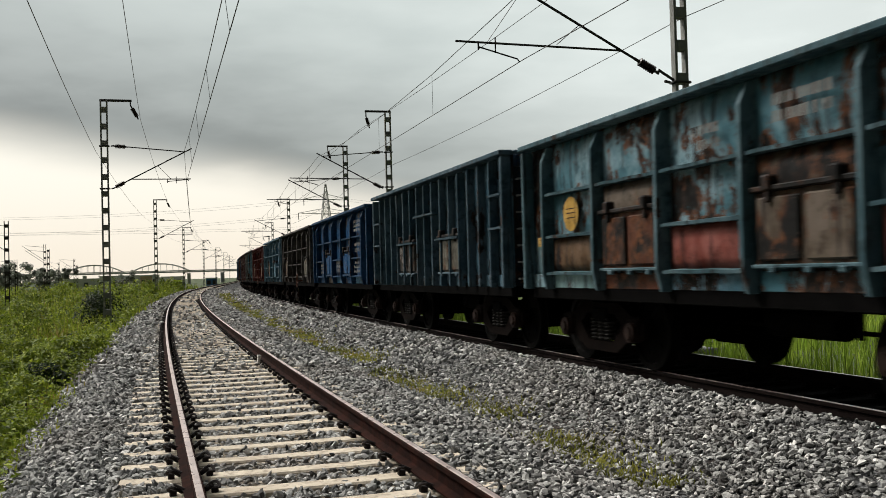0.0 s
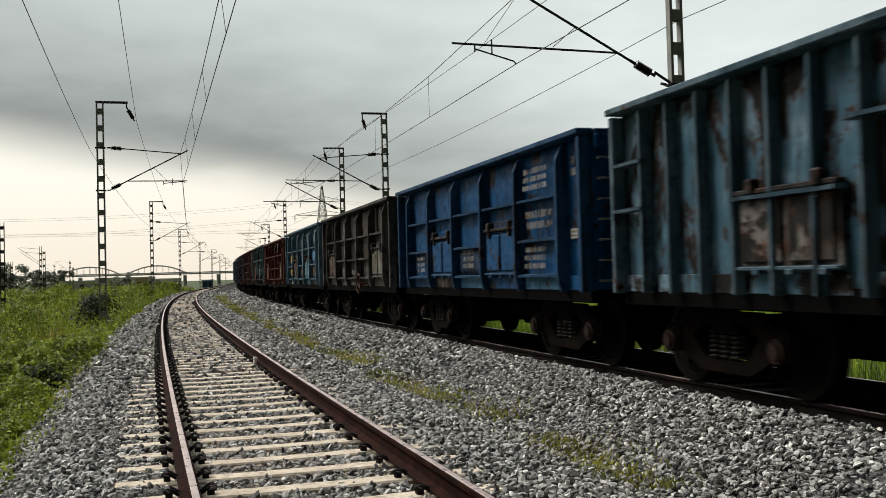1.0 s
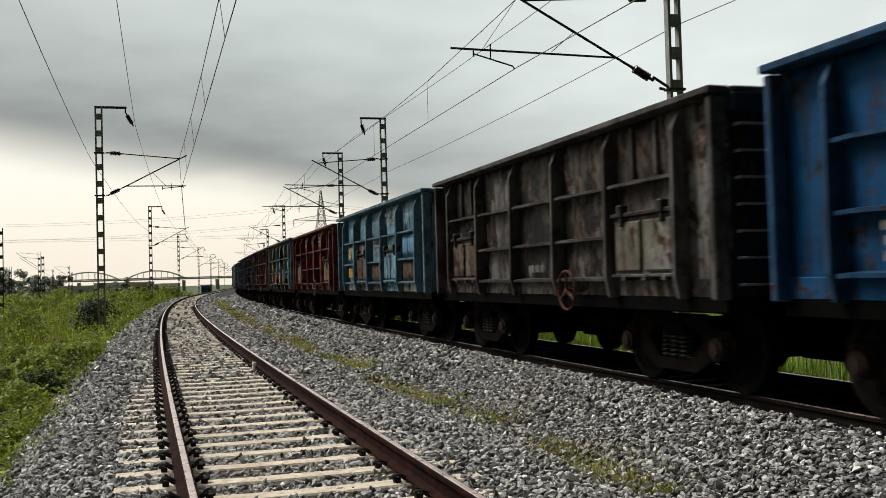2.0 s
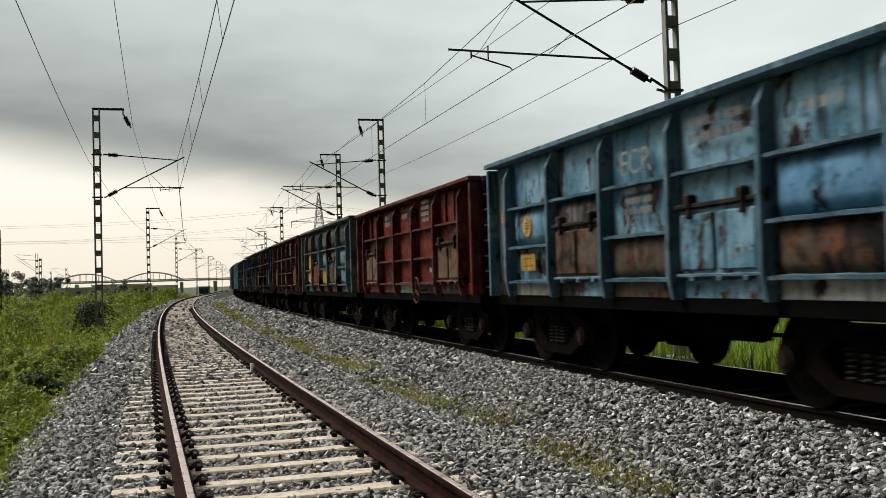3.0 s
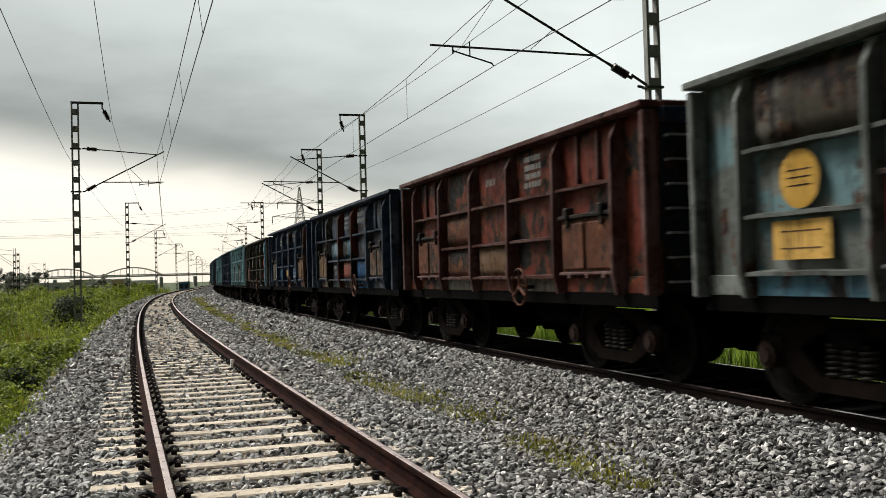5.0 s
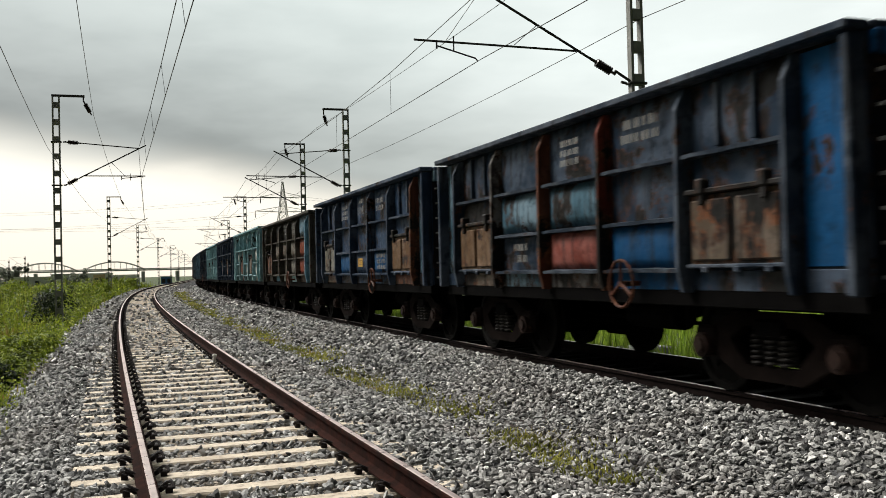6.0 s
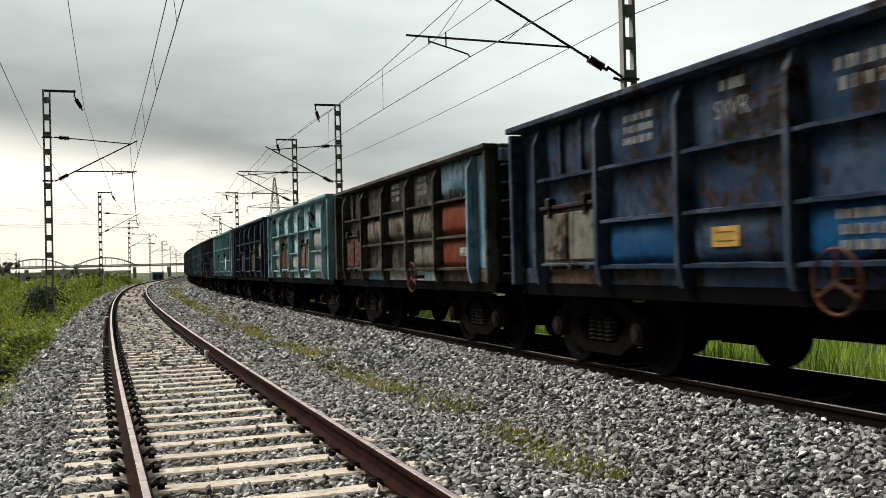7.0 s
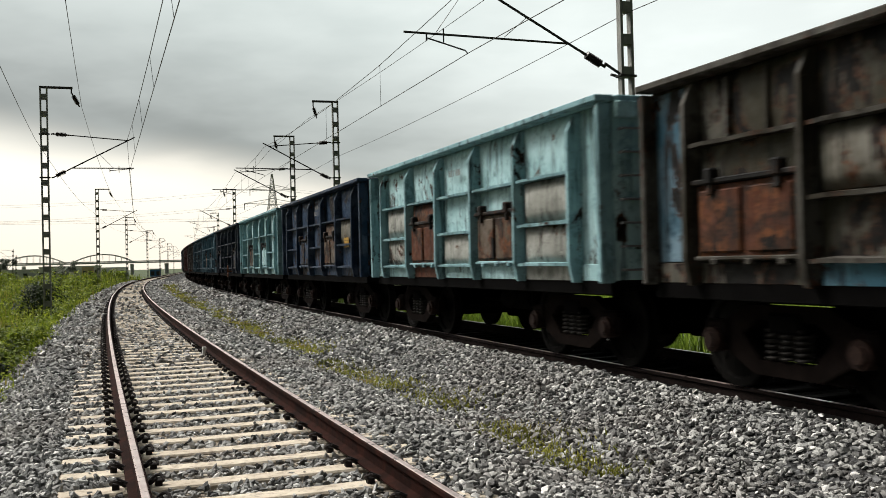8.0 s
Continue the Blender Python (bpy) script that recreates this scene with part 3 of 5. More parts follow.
    bm = bmesh.new()                                   # cap over an axle's bearing
    tube(bm, (0, 0.0, 0.5), (0, 0.16, 0.5), 0.13, 12)
    tube(bm, (0, 0.14, 0.5), (0, 0.19, 0.5), 0.08, 10)
    M["cap"] = mesh_of(bm, "axle_cap")
    bm = bmesh.new()                                   # nest of coil springs
    for x in (-0.2, 0.0, 0.2):
        pts = [(x + 0.085 * math.cos(k * math.pi / 3), 0.085 * math.sin(k * math.pi / 3), 0.36 + 0.28 * k / 32) for k in range(33)]
        me = mesh_of(wire_mesh(pts, 0.018, 4))
        bm.from_mesh(me)
    M["spring"] = mesh_of(bm, "spring_nest")
    bm = bmesh.new()
    box(bm, 0, 0, 0.70, 0.46, 2.3, 0.20, 0.03)
    box(bm, 0, 0, 0.84, 0.30, 0.30, 0.12, 0.02)
    box(bm, 0, 0, 0.52, 1.0, 1.7, 0.40, 0.02)
    M["bolster"] = mesh_of(bm, "bolster")
    bm = bmesh.new()                                   # wheelset; its axle lies on the local y axis
    tube(bm, (0, -1.12, 0), (0, 1.12, 0), 0.08, 10)
    for sgn in (-1, 1):
        y = 0.838 * sgn
        prof = [(0.09, 0.07), (0.16, 0.07), (0.40, 0.03), (0.42, 0.065), (0.495, 0.065), (0.5, 0.05), (0.5, -0.045), (0.525, -0.055), (0.525, -0.075), (0.42, -0.075), (0.40, -0.01), (0.16, -0.07), (0.09, -0.07)]
        seg = 20
        rows = []
        for k in range(seg):
            an = 2 * math.pi * k / seg
            rows.append([bm.verts.new((r * math.cos(an), y + sgn * w, r * math.sin(an))) for r, w in prof])
        for k in range(seg):
            p, q = rows[k], rows[(k + 1) % seg]
            for i in range(len(prof) - 1):
                bm.faces.new((p[i], p[i + 1], q[i + 1], q[i]))
        for k in range(5):                             # holes' bosses on the plate, to show the turning
            an = 2 * math.pi * k / 5
            tube(bm, (0.28 * math.cos(an), y + sgn * 0.03, 0.28 * math.sin(an)), (0.28 * math.cos(an), y + sgn * 0.07, 0.28 * math.sin(an)), 0.03, 6)
    bmesh.ops.recalc_face_normals(bm, faces=bm.faces)
    M["wheelset"] = mesh_of(bm, "wheelset")
    bm = bmesh.new()                                   # hand brake wheel
    pts = [(0.26 * math.cos(k * math.pi / 12), 0, 0.26 * math.sin(k * math.pi / 12)) for k in range(25)]
    bm.from_mesh(mesh_of(wire_mesh(pts, 0.018, 6)))
    for k in range(3):
        an = math.pi / 2 + k * 2 * math.pi / 3
        tube(bm, (0, 0, 0), (0.25 * math.cos(an), 0, 0.25 * math.sin(an)), 0.02, 6)
    tube(bm, (0, -0.25, 0), (0, 0.02, 0), 0.03, 8)
    M["handwheel"] = mesh_of(bm, "brake_wheel")
    bm = bmesh.new()                                   # ladder rung / step
    tube(bm, (0, 0, 0), (0.46, 0, 0), 0.014, 6)
    for x in (0.02, 0.44):
        box(bm, x, 0.045, 0, 0.03, 0.09, 0.03)
    M["rung"] = mesh_of(bm, "rung")
    return M


WM = wagon_meshes()
PITCH, SPEED, GAIN, FIRST_FAR = 10.713, 13.787, 0.0278, 13.803


def wagon_s(n, t):
    """Where the middle of wagon n is on the line at t seconds."""
    return FIRST_FAR + PITCH * n - SPEED * t - GAIN * t * t - HALF


def wagon_pose(n, t):
    s = wagon_s(n, t)
    a, b = along(s - 3.26, TRACK_B), along(s + 3.26, TRACK_B)
    th = math.atan2(b[0] - a[0], b[1] - a[1])
    return pose((a[0] + b[0]) / 2, (a[1] + b[1]) / 2, 0, 0, 0, 90 - math.degrees(th))


def disc(bm, x, z, r, y=0.016):
    rr = bmesh.ops.create_circle(bm, cap_ends=True, radius=r, segments=28)
    bmesh.ops.transform(bm, matrix=Matrix.Translation((x, y, z)) @ Matrix.Rotation(-math.pi / 2, 4, "X"), verts=rr["verts"])


def patch(bm, x, z, w, h, y=0.016):
    vs = [bm.verts.new((x + a * w / 2, y, z + b * h / 2)) for a, b in ((-1, -1), (-1, 1), (1, 1), (1, -1))]
    bm.faces.new(vs)


WAGONS = []
BAYS = (3.29, 1.645, 0.0, -1.645, -3.29)   # from the far end to the near end


ROW_Z = (1.55, 2.115, 2.78)


def letters(name, text, size, at, mat, parent):
    """Painted lettering: the built-in font turned into a flat mesh."""
    cu = bpy.data.curves.new(name, "FONT")
    cu.body, cu.size, cu.align_x, cu.align_y = text, size, "CENTER", "CENTER"
    ob = bpy.data.objects.new("lettering_draft", cu)
    me = bpy.data.meshes.new_from_object(ob)
    me.materials.clear()
    bpy.data.objects.remove(ob)
    return part(name, me, mat, parent, "faded white lettering", at)


def bars(rows, w, h, seed):
    """Lines of unreadable writing as rows of short bars."""
    rnd = random.Random(seed)
    bm = bmesh.new()
    for k in range(rows):
        x = -w / 2
        while x < w / 2 - 0.03:
            q = rnd.uniform(0.35, 0.65) * h
            patch(bm, x + q / 2, (rows / 2 - 0.5 - k) * h * 1.45, q, h * rnd.uniform(0.85, 1.0), 0.0)
            x += q + h * rnd.choice((0.22, 0.22, 0.6))
    return bm


TALLER = {1: 0.08, 5: -0.07, 10: -0.08}
UPRIGHT = ("side", "side_plain", "corner", "post", "slim", "upper", "end", "end_rail", "coping", "corner_sheet")


def build_wagon(n, kind, body, doors, label, door_label="", sills=None, panels=None, marks=(), posts=None, near_end=None, corners=None, plain_bays=()):
    w = thing("freight_wagon", label, "goods wagon", wagon_pose(n, 0), group="wagons of the goods train")
    # bodies differ a little in height above the sill
    k = 1 + TALLER.get(n, 0.0) / (Z_TOP - Z_SILL)
    tall = Matrix.Translation((0, 0, Z_SILL * (1 - k))) @ Matrix.Diagonal((1, 1, k, 1))

    def p(name, key, mat, at=None, par=w, lab=""):
        if k != 1 and key in UPRIGHT:
            at = tall @ (at or Matrix.Identity(4))
        return part(name, WM[key], mat, par, lab, at)

    trim = TRIM.get(body, body)
    door_bays = {"mid": (1, 3), "ends": (0, 4), "slim": (1, 3)}[kind]
    side_near = None
    for sgn in (1, -1):
        flip = Matrix.Identity(4) if sgn > 0 else pose(0, 0, 0, 0, 0, 180)
        base = flip @ pose(0, SIDE, 0)
        sh = p("side_sheet", "side" if sgn > 0 and n < 15 else "side_plain", body, base)
        if sgn > 0:
            side_near = sh
        for x in (-HALF + 0.05, HALF - 0.05):
            p("corner_post", "corner", trim, base @ pose(x, 0, 0))
        if kind == "slim":
            for i in range(15):
                x = -4.2 + 0.6 * i
                p("post", "slim", trim, base @ pose(x, 0, 0))
            for b, z in ((1, 2.0), (3, 2.0), (2, 2.55)):
                p("stiffener", "rib", trim, base @ pose(BAYS[b], 0.03, z))
            for z in (2.05, 2.60):
                for x in (-4.5, 4.5):
                    p("stiffener", "rib_end", trim, base @ pose(x, 0.03, z))
        else:
            for x in POSTS:
                p("post", "post", (posts or {}).get(round(x, 2), trim), base @ pose(x, 0, 0))
        for b, x in enumerate(BAYS):
            xx = x * sgn
            if b in plain_bays and kind == "ends":
                for dx in (-0.28, 0.28):
                    p("upright", "upper", trim, base @ pose(xx + dx, 0, 0))
            if b in door_bays and b not in plain_bays:
                if kind != "slim":
                    p("stiffener", "rib", trim, base @ pose(xx, 0, Z_RIB2))
                d = p("flap_door", "door", doors[0 if b == door_bays[0] else 1], base @ pose(xx, 0, 0), lab=door_label)
                for dx in (-0.355, 0.355):
                    p("door_panel", "door_panel", doors[0 if b == door_bays[0] else 1], pose(dx, 0, 0), d)
                p("door_hinge", "hinge", GRIMY, None, d)
                p("door_latch", "latch", trim, None, d)
                if kind == "ends":
                    for dx in (-0.28, 0.28):
                        p("upright", "upper", trim, base @ pose(xx + dx, 0, 0))
            elif kind != "slim":
                for z in (Z_RIB1, Z_RIB2):
                    p("stiffener", "rib", trim, base @ pose(xx, 0, z))
                p("stiffener", "rib", trim, base @ pose(xx, 0, 1.285))
            p("sill_plate", "sill", (sills or {}).get(b, body), base @ pose(xx, 0, 0))
        for x in (-4.5, 4.5):
            p("sill_plate", "sill_end", body, base @ pose(x, 0, 0))
    # most ends get a near-black paint that holds their shade
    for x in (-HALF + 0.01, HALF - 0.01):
        p("end_sheet", "end", near_end or SHADED_END, pose(x, 0, 0))
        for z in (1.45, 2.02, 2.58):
            p("end_rib", "end_rib", near_end or SHADED_END, pose(x + (0.04 if x > 0 else -0.04), 0, z))
        p("end_rail", "end_rail", near_end or (corners and corners[0]) or END_BLUE, pose(x + (0.05 if x > 0 else -0.05), 0, 0))
    for i in range(7):
        p("rung", "rung", RUNG, pose(-HALF - 0.13, 1.36, 1.2 + 0.27 * i, 0, 0, -90))
    for x, mat in zip((-4.51, 4.51), corners or ()):
        if mat:
            p("corner_sheet", "corner_sheet", mat, pose(x, SIDE, 0))
    p("top_coping", "coping", trim)
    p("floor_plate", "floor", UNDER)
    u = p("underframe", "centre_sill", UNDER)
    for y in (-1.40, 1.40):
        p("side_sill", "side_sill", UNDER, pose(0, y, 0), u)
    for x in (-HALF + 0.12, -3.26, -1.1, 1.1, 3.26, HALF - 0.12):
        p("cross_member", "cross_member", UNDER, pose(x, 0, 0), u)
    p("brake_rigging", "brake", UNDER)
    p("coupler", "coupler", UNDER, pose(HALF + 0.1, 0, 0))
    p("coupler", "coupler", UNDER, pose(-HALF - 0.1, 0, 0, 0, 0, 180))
    if kind == "ends":
        p("brake_wheel", "handwheel", RUSTY, pose(-1.46, SIDE + 0.27, 1.14), lab="rusty hand brake wheel")
    wheels = []
    for bx in (-3.26, 3.26):
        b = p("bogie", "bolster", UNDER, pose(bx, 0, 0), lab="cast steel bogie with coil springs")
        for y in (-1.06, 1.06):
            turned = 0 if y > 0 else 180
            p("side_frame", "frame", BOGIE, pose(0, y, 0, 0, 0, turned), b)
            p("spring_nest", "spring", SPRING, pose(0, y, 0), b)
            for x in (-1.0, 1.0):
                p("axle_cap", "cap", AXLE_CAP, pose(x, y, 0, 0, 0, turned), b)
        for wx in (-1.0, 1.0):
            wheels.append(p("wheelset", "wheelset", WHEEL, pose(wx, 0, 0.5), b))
    for (b, row), mat in (panels or {}).items():
        p("panel", "panel", mat, pose(BAYS[b], SIDE + 0.022, ROW_Z[row]) @ Matrix.Diagonal((1, 1.08, 1.22 if row == 2 else 1, 1)))
    for i, (what, b, row, dx, dz, size, mat) in enumerate(marks):
        x = BAYS[b] if b < 5 else (-4.5 if b == 5 else 4.5)
        at = pose(x + dx, SIDE + (0.108 if b < 5 else 0.034), ROW_Z[row] + dz)
        if what == "disc":
            bm = bmesh.new()
            disc(bm, 0, 0, size, 0.0)
            d = part("painted_disc", bm, mat, w, "round painted mark", at)
            bm = bmesh.new()
            for q in (-0.22, 0.05, 0.3):
                patch(bm, 0, q * size, size * 1.2, 0.012, 0.003)
            part("writing", bm, BROWN, d)
        elif what == "plate":
            bm = bmesh.new()
            patch(bm, 0, 0, size, size * 0.46, 0.0)
            d = part("painted_panel", bm, mat, w, "painted notice panel", at)
            bm = bmesh.new()
            for q in (-0.1, 0.1):
                patch(bm, 0, q * size, size * 0.7, 0.012, 0.003)
            part("writing", bm, TANDOOR, d)
        elif what.startswith("text:"):
            letters("lettering", what[5:], size, at @ pose(0, 0, 0, 90, 0, 180), mat, w)
        else:
            part("lettering", bars(int(what), size, 0.11 if int(what) < 3 else 0.085, n * 7 + i), mat, w, "rows of faded white lettering", at)["kind"] = "stuff"
    WAGONS.append((n, w, wheels, side_near))
    return w, side_near

# paints of the wagons
TEAL = paint("teal_paint", (0.085, 0.225, 0.275), 0.5, 0.75, 0.35)
SLATE = paint("slate_blue_paint", (0.07, 0.17, 0.235), 0.12, 0.95, 0.25)
BLUE = paint("strong_blue_paint", (0.003, 0.075, 0.20), 0.06, 0.6, 0.0)
UMBER = paint("sooty_brown_paint", (0.08, 0.068, 0.058), 0.2, 1.1, 0.25)
SKY = paint("light_blue_paint", (0.12, 0.31, 0.42), 0.3, 0.75, 0.3)
RED = paint("oxide_red_paint", (0.20, 0.018, 0.005), 0.15, 0.7, 0.0)
GREY = paint("blue_grey_paint", (0.136, 0.152, 0.136), 0.35, 0.45, 0.25, (0.1, 0.17, 0.18))
OLIVE = paint("olive_grey_paint", (0.066, 0.06, 0.04), 0.2, 1.1, 0.12)
MAROON = paint("maroon_paint", (0.14, 0.024, 0.011), 0.35, 1.0, 0.02)
NAVY = paint("navy_paint", (0.014, 0.036, 0.07), 0.12, 0.95, 0.1)
INK = paint("dark_blue_paint", (0.008, 0.04, 0.095), 0.1, 0.9, 0.08)
BROWN = paint("mottled_brown_paint", (0.112, 0.08, 0.052), 0.5, 0.9, 0.1)
AQUA = paint("pale_turquoise_paint", (0.46, 0.74, 0.76), 0.3, 0.4, 0.3)
RUSTY = paint("rusted_door_paint", (0.12, 0.0384, 0.0176), 0.7, 0.75, 0.03)
TANDOOR = paint("tan_door_paint", (0.16, 0.088, 0.04), 0.35, 0.6, 0.08)
ORANGE = paint("orange_paint", (0.21, 0.034, 0.007), 0.2, 0.5, 0.03)
GREYDOOR = paint("grey_door_paint", (0.14, 0.128, 0.096), 0.35, 0.65, 0.15)
YELLOW = paint("yellow_paint", (0.62, 0.36, 0.06), 0.15, 0.15, 0.1)
LETTER = paint("white_lettering", (0.25, 0.25, 0.235), 0.3, 0.5, 0.1)
# posts, ribs and copings keep more of their paint than the panels
TRIM = {
    TEAL: paint("teal_trim", (0.0689, 0.1427, 0.1691), 0.2, 0.4, 0.12),
    SLATE: paint("slate_blue_trim", (0.05, 0.105, 0.14), 0.2, 0.4, 0.12),
    BLUE: paint("strong_blue_trim", (0.010, 0.062, 0.145), 0.12, 0.4, 0.03),
    UMBER: paint("sooty_brown_trim", (0.0616, 0.0548, 0.0499), 0.2, 0.4, 0.12),
    SKY: paint("light_blue_trim", (0.0888, 0.1836, 0.2416), 0.2, 0.4, 0.12),
    RED: paint("oxide_red_trim", (0.12, 0.016, 0.009), 0.2, 0.4, 0.12),
    GREY: paint("blue_grey_trim", (0.1317, 0.1438, 0.1317), 0.2, 0.4, 0.12),
    OLIVE: paint("olive_grey_trim", (0.057, 0.0491, 0.0359), 0.2, 0.4, 0.12),
    MAROON: paint("maroon_trim", (0.0908, 0.0281, 0.0213), 0.2, 0.4, 0.12),
    NAVY: paint("navy_trim", (0.0248, 0.0416, 0.0676), 0.2, 0.4, 0.12),
    INK: paint("dark_blue_trim", (0.0212, 0.0457, 0.0877), 0.2, 0.4, 0.12),
    BROWN: paint("mottled_brown_trim", (0.0726, 0.0557, 0.041), 0.2, 0.4, 0.12),
    AQUA: paint("pale_turquoise_trim", (0.30, 0.52, 0.56), 0.2, 0.4, 0.12),
}
GRIMY = paint("grimy_hinge_paint", (0.022, 0.02, 0.019), 0.12, 1.2, 0.03)
END_BLUE = paint("dark_blue_end_paint", (0.01, 0.03, 0.06), 0.1, 0.8, 0.02)
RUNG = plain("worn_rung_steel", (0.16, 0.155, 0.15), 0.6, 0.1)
# base colour holds the shade of ends turned from the sun; grime on top
SHADED_END = paint("shaded_sooty_end_paint", (0.006, 0.01, 0.018), 0.1, 1.0, 0.02)
CLEANSKY = paint("clean_light_blue_paint", (0.17, 0.35, 0.46), 0.2, 0.1, 0.2)
OFFWHITE = paint("worn_white_paint", (0.454, 0.454, 0.403), 0.35, 0.4, 0.2)
BRIGHTBLUE = paint("bright_blue_paint", (0.06, 0.24, 0.42), 0.2, 0.35, 0.2)
BRICK = paint("brick_red_paint", (0.252, 0.0567, 0.0378), 0.35, 0.45, 0.1)

